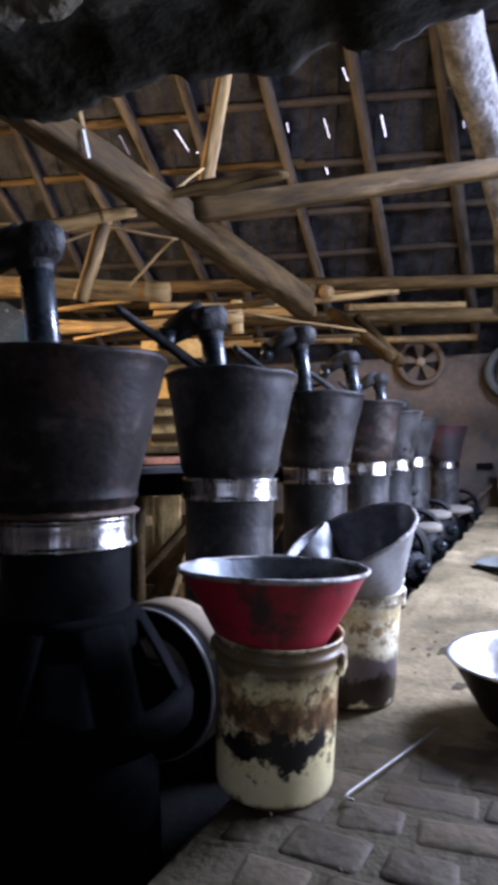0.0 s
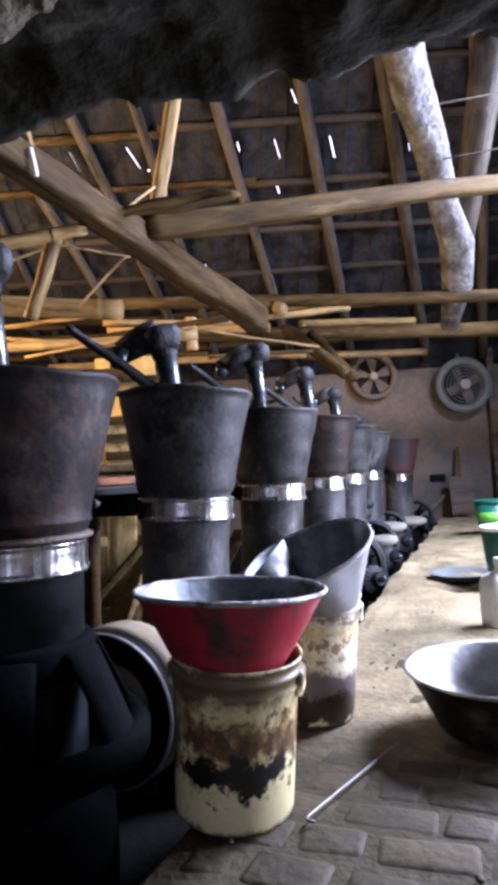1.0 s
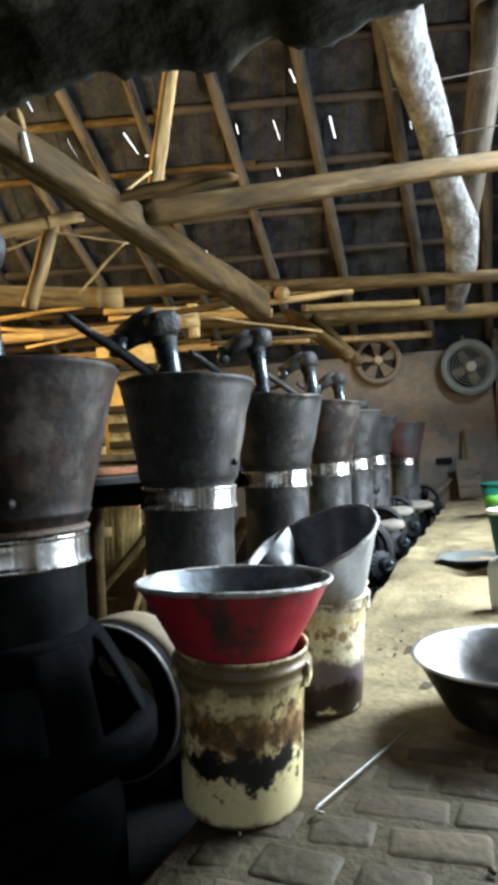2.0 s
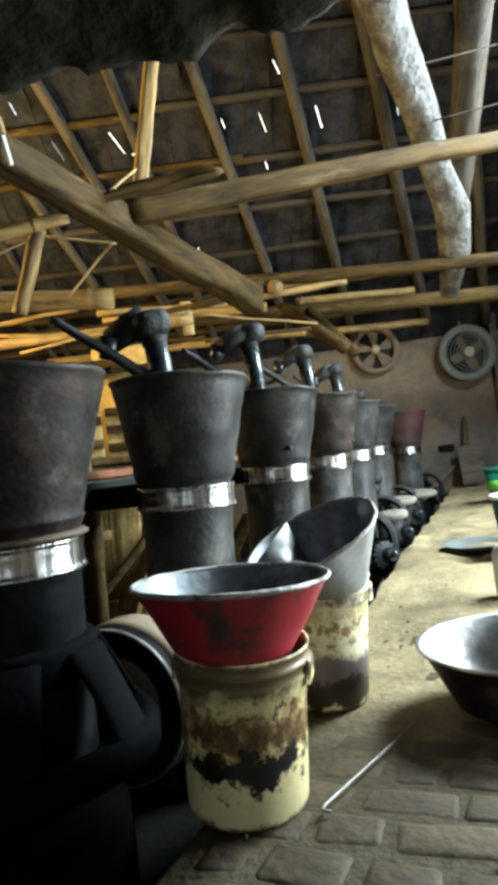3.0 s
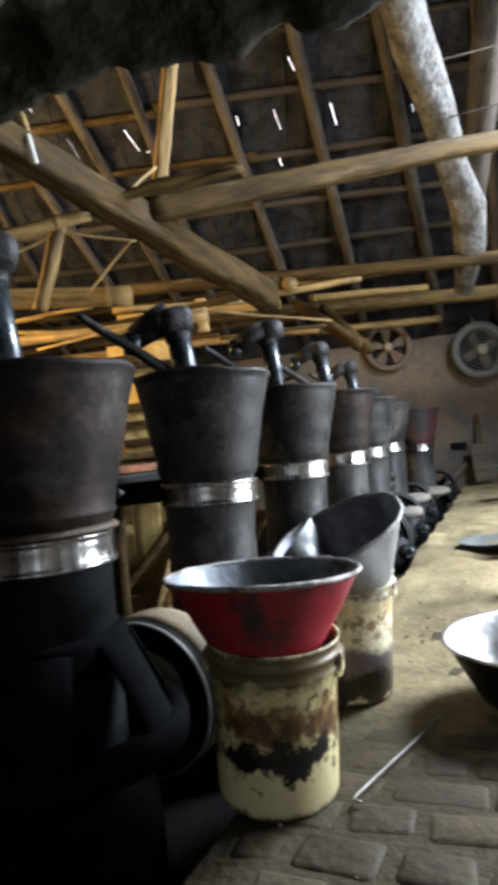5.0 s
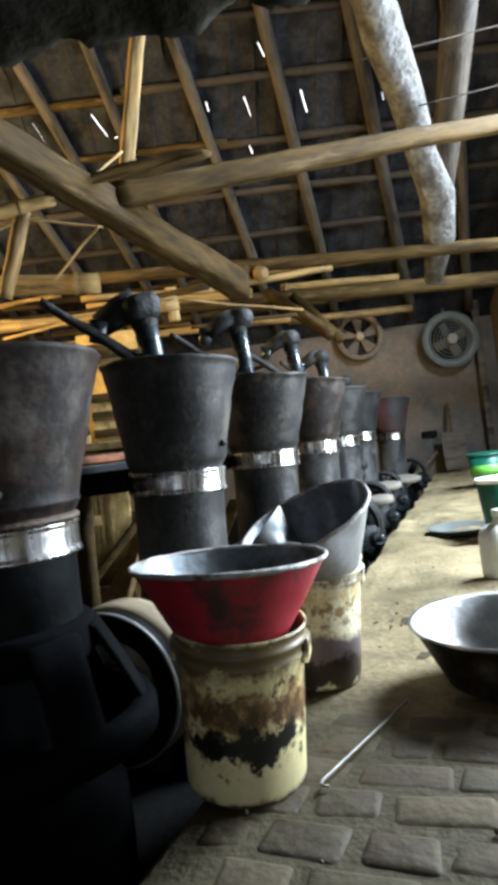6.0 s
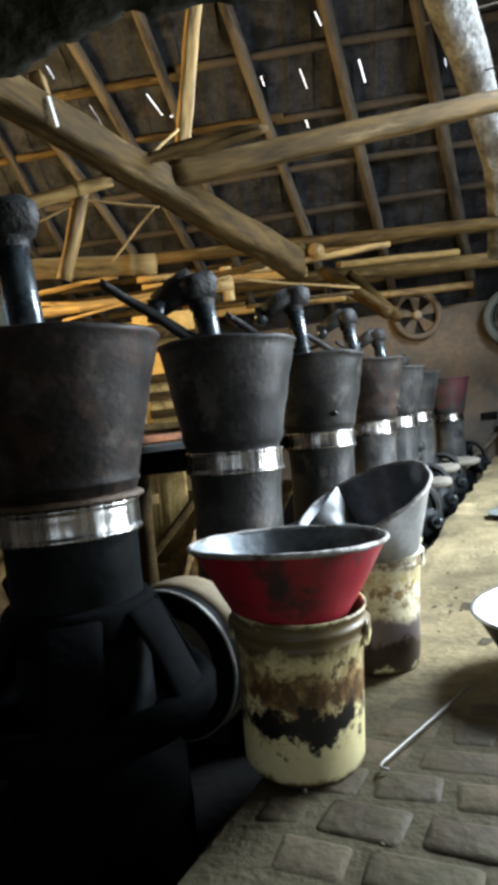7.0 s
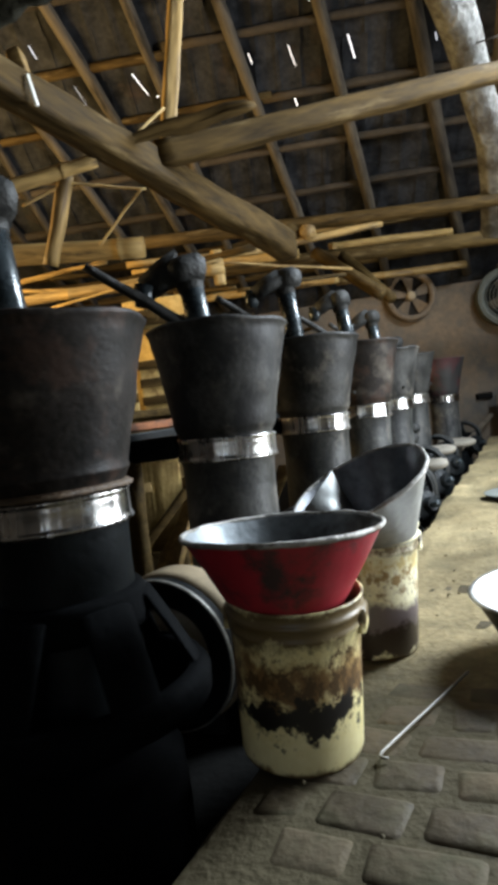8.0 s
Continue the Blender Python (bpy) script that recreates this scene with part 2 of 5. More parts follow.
M["barrel"] = surface("oil_soaked_barrel_iron", (0.007, 0.0085, 0.009), (0.060, 0.060, 0.057), (0.32, 0.62), metal=0.0, coarse=6, fine=60, bump=0.7, bump_size=0.008, spread=0.16, stretch=(1, 1, 0.8), blotch=(0.11, 0.10, 0.088), blotch_scale=8, blotch_edge=(0.56, 0.70), vary=0.12, spec=0.3, wear=(0.012, 0.013, 0.014), wear_scale=5, wear_edge=(0.50, 0.60))
# near black: oily iron with the shade round the presses in its colour
M["black"] = surface("black_iron_with_shade", (0.0012, 0.0018, 0.002), (0.005, 0.0067, 0.0074), (0.40, 0.7), metal=0.0, coarse=6, fine=40, bump=0.5, spec=0.13)
# blacker still, with the shade low on the nearest press in its colour
M["tar"] = surface("oily_shaded_iron", (0.001, 0.0012, 0.0014), (0.0040, 0.0045, 0.0050), (0.7, 0.95), coarse=7, fine=40, bump=0.8, spec=0.04)
M["oilpipe"] = surface("oiled_dark_pipe", (0.008, 0.012, 0.015), (0.035, 0.045, 0.05), (0.16, 0.4), metal=0.3, coarse=9, fine=50, bump=0.4)
M["grease"] = surface("caked_grease", (0.004, 0.005, 0.0055), (0.026, 0.026, 0.024), (0.42, 0.8), coarse=14, fine=70, bump=0.9, bump_size=0.015, spec=0.25)
M["steel"] = surface("bright_steel_band", (0.24, 0.235, 0.225), (0.58, 0.57, 0.55), (0.16, 0.36), metal=1.0, coarse=18, fine=75, bump=0.8, bump_size=0.006, stretch=(1, 1, 0.06), spread=0.14, blotch=(0.12, 0.11, 0.10), blotch_scale=14, blotch_edge=(0.57, 0.70))
M["tin"] = surface("dull_galvanised_tin", (0.16, 0.17, 0.17), (0.44, 0.45, 0.44), (0.30, 0.55), metal=0.7, coarse=5, fine=40, bump=0.25, blotch=(0.08, 0.08, 0.072), blotch_scale=6, blotch_edge=(0.56, 0.72))
M["greytin"] = surface("oil_dulled_tin", (0.10, 0.115, 0.125), (0.27, 0.295, 0.31), (0.38, 0.60), metal=0.7, coarse=5, fine=40, bump=0.4, blotch=(0.05, 0.05, 0.05), blotch_scale=6, blotch_edge=(0.52, 0.68))
# darker copy of the tin that carries the shade inside the grey funnel
M["shadetin"] = surface("shaded_inner_tin", (0.06, 0.066, 0.074), (0.19, 0.20, 0.22), (0.32, 0.55), metal=0.75, coarse=5, fine=40, bump=0.3, blotch=(0.03, 0.03, 0.03), blotch_scale=6, blotch_edge=(0.54, 0.70))
M["basin"] = surface("scoured_basin_metal", (0.36, 0.36, 0.35), (0.62, 0.62, 0.60), (0.30, 0.48), metal=0.9, coarse=6, fine=50, bump=0.3, blotch=(0.20, 0.19, 0.17), blotch_scale=5, blotch_edge=(0.54, 0.70))
M["tinrim"] = surface("worn_tin_rim", (0.16, 0.155, 0.145), (0.46, 0.45, 0.42), (0.45, 0.75), metal=0.5, coarse=18, fine=80, bump=0.9, blotch=(0.09, 0.075, 0.055), blotch_scale=15, blotch_edge=(0.50, 0.62))
M["funnelred"] = surface("scuffed_red_paint", (0.22, 0.010, 0.018), (0.40, 0.022, 0.036), (0.4, 0.65), coarse=4, fine=40, bump=0.3, blotch=(0.045, 0.026, 0.024), blotch_scale=6.5, blotch_edge=(0.50, 0.62))
M["cream"] = plastic_bucket()
M["oily"] = plastic_bucket("oily_cream_plastic", True)
M["white"] = surface("milky_plastic", (0.62, 0.62, 0.56), (0.82, 0.82, 0.76), (0.3, 0.5), coarse=5, fine=40, bump=0.05)
M["green"] = surface("dark_green_plastic", (0.006, 0.07, 0.05), (0.014, 0.13, 0.085), (0.3, 0.5), coarse=5, fine=40, bump=0.08)
M["lime"] = surface("bright_green_plastic", (0.10, 0.36, 0.04), (0.20, 0.55, 0.08), (0.35, 0.5), coarse=5, fine=40, bump=0.05)
M["bare"] = surface("worn_iron_rod", (0.10, 0.095, 0.085), (0.34, 0.33, 0.30), (0.35, 0.6), metal=0.6, coarse=20, fine=90, bump=0.3)
M["soot"] = surface("soot_caked_thatch", (0.004, 0.004, 0.003), (0.026, 0.025, 0.017), (0.95, 1.0), coarse=7, fine=55, bump=0.6, blotch=(0.060, 0.056, 0.040), blotch_scale=5.0, blotch_edge=(0.56, 0.76), bump_size=0.02, spec=0.05)
M["dust"] = surface("grey_dusty_ledge", (0.04, 0.037, 0.026), (0.15, 0.138, 0.098), (0.9, 1.0), coarse=7, fine=50, bump=1.0, bump_size=0.03, blotch=(0.02, 0.019, 0.014), blotch_scale=9, blotch_edge=(0.48, 0.62), spec=0.1)
M["redcloth"] = surface("faded_red_cloth", (0.17, 0.035, 0.03), (0.36, 0.10, 0.08), (0.85, 1.0), coarse=6, fine=120, bump=0.4)
M["rope"] = surface("straw_rope", (0.26, 0.17, 0.06), (0.5, 0.36, 0.15), (0.8, 1.0), coarse=20, fine=120, bump=0.5)
M["disc"] = surface("dusty_grey_green_iron", (0.035, 0.040, 0.036), (0.11, 0.12, 0.105), (0.6, 0.85), coarse=6, fine=50, bump=0.2)
M["pale"] = surface("dusty_tan_iron", (0.15, 0.115, 0.065), (0.32, 0.25, 0.155), (0.7, 0.9), coarse=6, fine=50, bump=0.3)
M["stone"] = surface("pale_stone_slab", (0.09, 0.08, 0.06), (0.20, 0.18, 0.145), (0.7, 0.9), coarse=5, fine=50, bump=0.5)
M["seed"] = surface("pressed_oil_seed", (0.02, 0.012, 0.006), (0.09, 0.055, 0.025), (0.5, 0.8), coarse=30, fine=120, bump=0.9)
M["sack"] = surface("woven_sack", (0.14, 0.12, 0.085), (0.38, 0.34, 0.26), (0.85, 1.0), coarse=4, fine=90, bump=0.4)


# ---------------------------------------------------------------- mesh helpers
def link(name, bm, material, smooth=True):
    me = bpy.data.meshes.new(name)
    bmesh.ops.recalc_face_normals(bm, faces=bm.faces)
    for f in bm.faces:
        f.smooth = smooth
    bm.to_mesh(me)
    bm.free()
    for one in (material if isinstance(material, (list, tuple)) else [material]):
        me.materials.append(one)
    return new(name, me)


def part(name, bm, material, parent, label="", smooth=True):
    ob = link(name, bm, material, smooth)
    ob.parent = parent
    if label:
        ob["label"] = label
    return ob


def thing(name, m, label, category, group="", kind=""):
    ob = new(name)
    ob.matrix_basis = m
    return tagged(ob, label, category, group, kind)


def box(size, centre=(0, 0, 0), bevel=0.006, turn=None, jitter=0.0, bm=None):
    own = bmesh.new()
    bmesh.ops.create_cube(own, size=1, matrix=Matrix.Diagonal((*size, 1)))
    if bevel:
        bmesh.ops.bevel(own, geom=own.edges[:], offset=bevel, segments=2, affect="EDGES", profile=0.6)
    for v in own.verts:
        if jitter:
            v.co += Vector([random.uniform(-jitter, jitter) for _ in range(3)])
        if turn is not None:
            v.co = turn @ v.co
        v.co += Vector(centre)
    if bm is None:
        return own
    me = bpy.data.meshes.new("piece")
    own.to_mesh(me)
    own.free()
    bm.from_mesh(me)
    bpy.data.meshes.remove(me)
    return bm


def lathe(profile, seg=56, bm=None, wobble=0.0, seed=0.0, centre=(0, 0, 0)):
    """A turned form: profile is (radius, height) from one end to the other."""
    bm = bm or bmesh.new()
    rings = []
    for r, z in profile:
        ring = []
        for k in range(seg):
            a = 2 * math.pi * k / seg
            w = 1 + wobble * (noise.noise((math.cos(a) * 1.3 + seed, math.sin(a) * 1.3, z * 5 + seed)) )
            ring.append(bm.verts.new((centre[0] + r * w * math.cos(a), centre[1] + r * w * math.sin(a), centre[2] + z)))
        rings.append(ring)
    for a, b in zip(rings, rings[1:]):
        for k in range(seg):
            bm.faces.new((a[k], a[(k + 1) % seg], b[(k + 1) % seg], b[k]))
    for ring in (rings[0], rings[-1]):
        bm.faces.new(ring)
    return bm


def tube(points, radii, seg=12, rough=0.0, bm=None, seed=0.0, flat=1.0):
    """A bent round bar through points; radii one for each point. rough makes it a crooked pole."""
    bm = bm or bmesh.new()
    pts = [Vector(p) for p in points]
    rings = []
    for i, p in enumerate(pts):
        ahead = (pts[min(i + 1, len(pts) - 1)] - pts[max(i - 1, 0)]).normalized()
        side = ahead.cross(Vector((0, 0, 1)))
        side = Vector((1, 0, 0)) if side.length < 0.05 else side.normalized()
        up = side.cross(ahead).normalized()
        ring = []
        for k in range(seg):
            a = 2 * math.pi * k / seg
            w = 1 + rough * noise.noise((p.x * 2.1 + math.cos(a) + seed, p.y * 2.1 + math.sin(a), p.z * 2.1 + seed))
            ring.append(bm.verts.new(p + radii[i] * w * (math.cos(a) * side + math.sin(a) * flat * up)))
        rings.append(ring)
    for a, b in zip(rings, rings[1:]):
        for k in range(seg):
            bm.faces.new((a[k], a[(k + 1) % seg], b[(k + 1) % seg], b[k]))
    bm.faces.new(rings[0])
    bm.faces.new(rings[-1])
    return bm


def pole(a, b, r0, r1=None, bend=0.02, steps=12, rough=0.25, seg=12, nodes=0.0, flat=1.0):
    """A slightly crooked pole from a to b; nodes: spacing of bamboo joints."""
    a, b, r1 = Vector(a), Vector(b), r0 if r1 is None else r1
    s = random.uniform(0, 50)
    length = (b - a).length
    ts = sorted(set([i / steps for i in range(steps + 1)]))
    if nodes:
        marks = []
        k = nodes * 0.6
        while k < length:
            marks += [(k - 0.012) / length, k / length, (k + 0.012) / length]
            k += nodes
        joint = {round(m, 5) for i, m in enumerate(marks) if i % 3 == 1}
        ts = sorted(set(ts) | {m for m in marks if 0 < m < 1})
    else:
        joint = set()
    pts, radii = [], []
    for t in ts:
        w = math.sin(math.pi * t)
        off = Vector((noise.noise((t * 2.2 + s, 0, 0)), noise.noise((0, t * 2.2 + s, 0)), noise.noise((0, 0, t * 2.2 + s)))) * bend * length * w
        pts.append(a.lerp(b, t) + off)
        radii.append((r0 + (r1 - r0) * t) * (1.13 if round(t, 5) in joint else 1.0))
    return tube(pts, radii, seg, rough, seed=s, flat=flat)


# ---------------------------------------------------------------- the building
def wall(name, x0, y0, x1, y1, height, thick, openings=(), material=None, label="", base=-0.4):
    """A wall along a straight line from (x0, y0) to (x1, y1), thickened outwards (to the right of the way), with openings (from, to, low, high)."""
    a, b = Vector((x0, y0, 0)), Vector((x1, y1, 0))
    way = (b - a).normalized()
    out = Vector((way.y, -way.x, 0))
    length = (b - a).length
    cuts = sorted({0.0, length} | {v for o in openings for v in o[:2]})
    bm = bmesh.new()
    for s, e in zip(cuts, cuts[1:]):
        mid = (s + e) / 2
        gaps = [(o[2], o[3]) for o in openings if o[0] <= mid <= o[1]]
        low = base
        for lo, hi in sorted(gaps) + [(height, height)]:
            if lo > low + 1e-4:
                own = bmesh.new()
                bmesh.ops.create_cube(own, size=1)
                for v in own.verts:
                    v.co = a + way * (s + (v.co.x + 0.5) * (e - s)) + out * ((v.co.y + 0.5) * thick) + Vector((0, 0, low + (v.co.z + 0.5) * (lo - low)))
                me = bpy.data.meshes.new("piece")
                own.to_mesh(me)
                own.free()
                bm.from_mesh(me)
                bpy.data.meshes.remove(me)
            low = max(low, hi)
    ob = link(name, bm, material or M["mud"], smooth=False)
    return tagged(ob, label, "wall", kind="structure")


ROOF_Z, ROOF_Y, SLOPE = 2.35, 8.9, 0.75
RIDGE_Y = 4.0


def roof_z(y, below=0.0):
    return ROOF_Z - below + SLOPE * (ROOF_Y - y)


def building():
    wall("wall_north", EAST, NORTH, WEST, NORTH, 2.18, 0.35, [], label="smoke-stained mud plaster back wall, patched and uneven").location.y = 0.0
    wall("wall_west", WEST, NORTH, WEST, SOUTH, 6.6, 0.35, [(NORTH - WIN_Y1, NORTH - WIN_Y0, WIN_Z0, WIN_Z1)], label="mud plaster side wall with a wide low window")
    wall("wall_east", EAST, SOUTH, EAST, NORTH, 6.6, 0.35, [(DOOR_Y0 - SOUTH, DOOR_Y1 - SOUTH, 0.0, DOOR_Z), (GABLE_Y0 - SOUTH, GABLE_Y1 - SOUTH, GABLE_Z0, GABLE_Z1)], label="mud plaster side wall with a wide open doorway")
    wall("wall_south", WEST, SOUTH, EAST, SOUTH, 6.6, 0.35, [(BACK_X0 - WEST, BACK_X1 - WEST, 0.0, BACK_Z)], label="plain mud plaster wall, unseen, with an added doorway for the fill lamp")
    # wall plate strip that closes the gap over the back wall behind the poles
    bm = box((EAST - WEST + 0.7, 0.08, 0.5), ((EAST + WEST) / 2, NORTH + 0.42, 2.43), bevel=0)
    tagged(link("trim", bm, M["tile"], False), "dark board closing the eaves over the back wall", "board", kind="structure")
    # ground outside
    bm = bmesh.new()
    for z, reach in ((-0.55, 60.0),):
        bmesh.ops.create_grid(bm, x_segments=2, y_segments=2, size=reach, matrix=Matrix.Translation((0, 4, z)))
    tagged(link("ground", bm, M["soil"], False), "bare earth round the building", "ground", kind="structure")


# gaps in the tiles: x and y of the upper end, of the lower end, width
SLITS = [(-2.00, 6.07, -1.97, 6.18, 0.014), (-1.67, 6.42, -1.60, 6.59, 0.010), (-1.005, 6.40, -0.88, 6.60, 0.018), (-0.88, 6.600, -0.875, 6.622, 0.060),
         (0.13, 6.40, 0.16, 6.50, 0.010), (0.59, 5.70, 0.64, 5.85, 0.014), (0.66, 5.99, 0.74, 6.14, 0.014), (0.56, 6.40, 0.63, 6.57, 0.010), 
         (1.055, 6.40, 1.13, 6.60, 0.015), (1.165, 6.600, 1.17, 6.620, 0.100), (0.40, 6.165, 0.405, 6.175, 0.080), (0.53, 6.80, 0.57, 6.90, 0.012),
         (-3.6, 7.0, -3.57, 7.06, 0.03), (-3.3, 7.62, -3.27, 7.75, 0.03), (1.9, 6.5, 1.93, 6.58, 0.008), (-0.35, 7.6, -0.32, 7.75, 0.007)]


def roof_tiles():
    """Country tiles seen from below: overlapping rows of shallow troughs, with the slits where one has slipped."""
    verts, faces = [], []
    rows = 15
    y_top, y_low = RIDGE_Y, 9.75
    step = (y_low - y_top) / rows
    cols = 40
    wide = (EAST - WEST + 0.8) / cols
    rnd = random.Random(4)
    n = 5

    def slab(xa, xb, yr, y0, y1, a0, b0, a1, b1, lift):
        """One piece of a tile between y0 and y1, from a to b at each end."""
        base = len(verts)
        for thick in (0.05, 0.066):
            for y, p, q in ((y0, a0, b0), (y1, a1, b1)):
                h = 0.035 * (1 - (y - yr[0]) / (yr[1] - yr[0]))
                for k in range(n):
                    x = p + (q - p) * k / (n - 1)
                    verts.append((x, y, roof_z(y) + thick + h + 0.028 * math.sin(math.pi * (x - xa) / (xb - xa)) + lift))
        for k in range(n - 1):
            faces.append((base + k, base + k + 1, base + n + k + 1, base + n + k))
            faces.append((base + 2 * n + k, base + 3 * n + k, base + 3 * n + k + 1, base + 2 * n + k + 1))
            faces.append((base + n + k, base + n + k + 1, base + 3 * n + k + 1, base + 3 * n + k))
            faces.append((base + k, base + 2 * n + k, base + 2 * n + k + 1, base + k + 1))
        faces.append((base, base + n, base + 3 * n, base + 2 * n))
        faces.append((base + n - 1, base + 3 * n - 1, base + 4 * n - 1, base + 2 * n - 1))

    for j in range(rows):
        ya, yb = y_top + j * step - 0.05, y_top + (j + 1) * step + 0.09
        for i in range(cols):
            xa = WEST - 0.4 + i * wide + rnd.uniform(-0.01, 0.01)
            xb = xa + wide * 1.14
            lift = rnd.uniform(0.0, 0.015)
            gaps = []
            for xt, yt, xl, yl, w in SLITS:
                if y_top + j * step <= (yt + yl) / 2 < y_top + (j + 1) * step and WEST - 0.4 + i * wide <= (xt + xl) / 2 < WEST - 0.4 + (i + 1) * wide:
                    reach = max(xt, xl) - min(xt, xl) + w
                    shift = min(max(min(xt, xl) - w / 2, xa + 0.045), xa + wide - 0.012 - reach) - (min(xt, xl) - w / 2)
                    gaps.append((yt, yl, xt + shift, xl + shift, w / 2))
            gaps.sort()
            y = ya
            for yt, yl, xt, xl, w in gaps:
                yt = max(yt, y + 0.001)
                slab(xa, xb, (ya, yb), y, yt, xa, xb, xa, xb, lift)
                slab(xa, xb, (ya, yb), yt, yl, xa, xt - w, xa, xl - w, lift)
                slab(xa, xb, (ya, yb), yt, yl, xt + w, xb, xl + w, xb, lift)
                y = yl
            slab(xa, xb, (ya, yb), y, yb, xa, xb, xa, xb, lift)
    me = bpy.data.meshes.new("ceiling")
    me.from_pydata(verts, [], faces)
    me.materials.append(M["tile"])
    tagged(new("ceiling", me), "sooty clay tile roof seen from below, with slipped tiles", "roof", kind="structure")
    # the other slope, over and behind the camera
    bm = bmesh.new()
    y0, y1 = RIDGE_Y, SOUTH - 0.6
    z0 = roof_z(RIDGE_Y) + 0.12
    z1 = z0 - SLOPE * 0.72 * (y0 - y1)
    pts = [(WEST - 0.5, y0 + 0.05, z0), (EAST + 0.5, y0 + 0.05, z0), (EAST + 0.5, y1, z1), (WEST - 0.5, y1, z1)]
    lo = [bm.verts.new(p) for p in pts]
    hi = [bm.verts.new((p[0], p[1], p[2] + 0.05)) for p in pts]
    bm.faces.new(lo)
    bm.faces.new(hi[::-1])
    for k in range(4):
        bm.faces.new((lo[k], lo[(k + 1) % 4], hi[(k + 1) % 4], hi[k]))
    tagged(link("ceiling", bm, M["tile"], False), "sooty tile roof slope falling behind the presses", "roof", kind="structure")


def roof_frame():
    frame_ob = thing("roof_frame", Matrix(), "rough roof frame of smoked poles, bamboo and old beams", "roof frame", kind="structure")
    for x6, k, w in ((-1.565, 0.315, 0.062), (-0.89, 0.21, 0.055), (-0.085, 0.30, 0.062), (0.80, 0.288, 0.066), (1.63, 0.372, 0.075), (2.55, 0.34, 0.07), (3.3, 0.3, 0.06),
                     (-2.35, 0.36, 0.055), (-2.75, 0.14, 0.05), (-3.35, 0.29, 0.055)):
        ya, yb = 4.3, 8.95
        a = (x6 + k * (ya - 6), ya, roof_z(ya, 0.02))
        b = (x6 + k * (yb - 6), yb, roof_z(yb, 0.02))
        part("rafter", pole(a, b, w, w * 0.9, bend=0.006, rough=0.18, seg=10), M["rafter"], frame_ob)
    # battens the window light misses take a darker wood that carries their shade
    for y, r, x0, x1, mat in ((4.75, 0.04, -3.9, 3.8, "rafter"), (5.3, 0.04, -3.9, 3.8, "rafter"), (5.76, 0.035, -3.9, 3.8, "rafter"), (6.25, 0.045, -3.2, -0.6, "timber"), (6.2, 0.042, -0.7, 3.8, "rafter"), (6.7, 0.04, -3.9, 0.3, "timber"),
                              (6.72, 0.042, 0.2, 3.8, "rafter"), (7.2, 0.04, -3.9, 3.8, "rafter"), (7.64, 0.045, -3.9, 3.8, "rafter"), (8.15, 0.045, -3.9, 3.8, "timber"), (8.6, 0.045, -3.9, 3.8, "timber")):
        part("batten", pole((x0, y, roof_z(y, -0.02)), (x1, y, roof_z(y, -0.02)), r, bend=0.006, seg=10, rough=0.4), M["batten" if mat == "rafter" else mat], frame_ob)
    # main beam along the row, with the post that stands on it
    def squared(a, b, wide, high, name, label="", swell=1.0, mat="timber"):
        """A roughly squared beam with rounded arrises and hewn faces."""
        a, b = Vector(a), Vector(b)
        way = (b - a).normalized()
        side = way.cross(Vector((0, 0, 1))).normalized()
        up = side.cross(way)
        bm, rings = bmesh.new(), []
        steps = 48
        for k in range(steps + 1):
            c = a.lerp(b, k / steps) + (side * noise.noise((k * 0.11, a.x, 1)) + up * noise.noise((k * 0.11, a.x, 7))) * 0.11 * wide
            ring = []
            for i in range(24):
                q = 2 * math.pi * (i + 0.5) / 24
                u, v = math.cos(q), math.sin(q)
                f = (abs(u) ** 9 + abs(v) ** 9) ** (-1 / 9)
                f *= (1 + (swell - 1) * k / steps) * (1 + 0.09 * noise.noise((u * 1.5 + k * 0.25, v * 1.5, a.y)))
                ring.append(bm.verts.new(c + side * u * f * wide / 2 + up * v * f * high / 2))
            rings.append(ring)
        for p, r in zip(rings, rings[1:]):
            for i in range(24):
                bm.faces.new((p[i], p[(i + 1) % 24], r[(i + 1) % 24], r[i]))
        bm.faces.new(rings[0])
        bm.faces.new(rings[-1])
        return part(name, bm, M[mat], frame_ob, label)

    squared((-1.178, 1.90, 2.236), (0.17, 4.84, 1.995), 0.115, 0.132, "main_beam", "thick hewn main beam of yellow-brown wood", 1.55)
    squared((-0.462, 3.47, 2.20), (-0.137, 3.60, 3.819), 0.072, 0.080, "king_post", "sawn upright post of yellow wood", mat="bamboo")
    squared((-0.487, 3.30, 2.167), (3.21, 5.04, 3.157), 0.10, 0.128, "tie_beam", "rough squared tie beam", 0.95)
    part("split_pole", tube([(-0.60, 3.09, 2.160), (-0.556, 3.10, 2.172), (-0.402, 3.12, 2.201), (-0.30, 3.13, 2.206), (-0.230, 3.14, 2.219), (-0.097, 3.16, 2.254), (0.0, 3.17, 2.262), (0.05, 3.18, 2.270)], (0.014, 0.020, 0.024, 0.027, 0.024, 0.021, 0.018, 0.008), 14, 1.6), M["timber"], frame_ob, "rough split log lashed to the post")
    part("bamboo_pole", pole((-1.394, 2.85, 1.92), (-0.733, 3.02, 2.072), 0.036, 0.032, bend=0.008, nodes=0.33), M["bamboo"], frame_ob, "yellow bamboo pole with joints")
    part("bamboo_pole", pole((-2.6, 3.1, 2.20), (-1.76, 3.32, 1.93), 0.065, 0.06, bend=0.01, nodes=0.4), M["bamboo"], frame_ob)
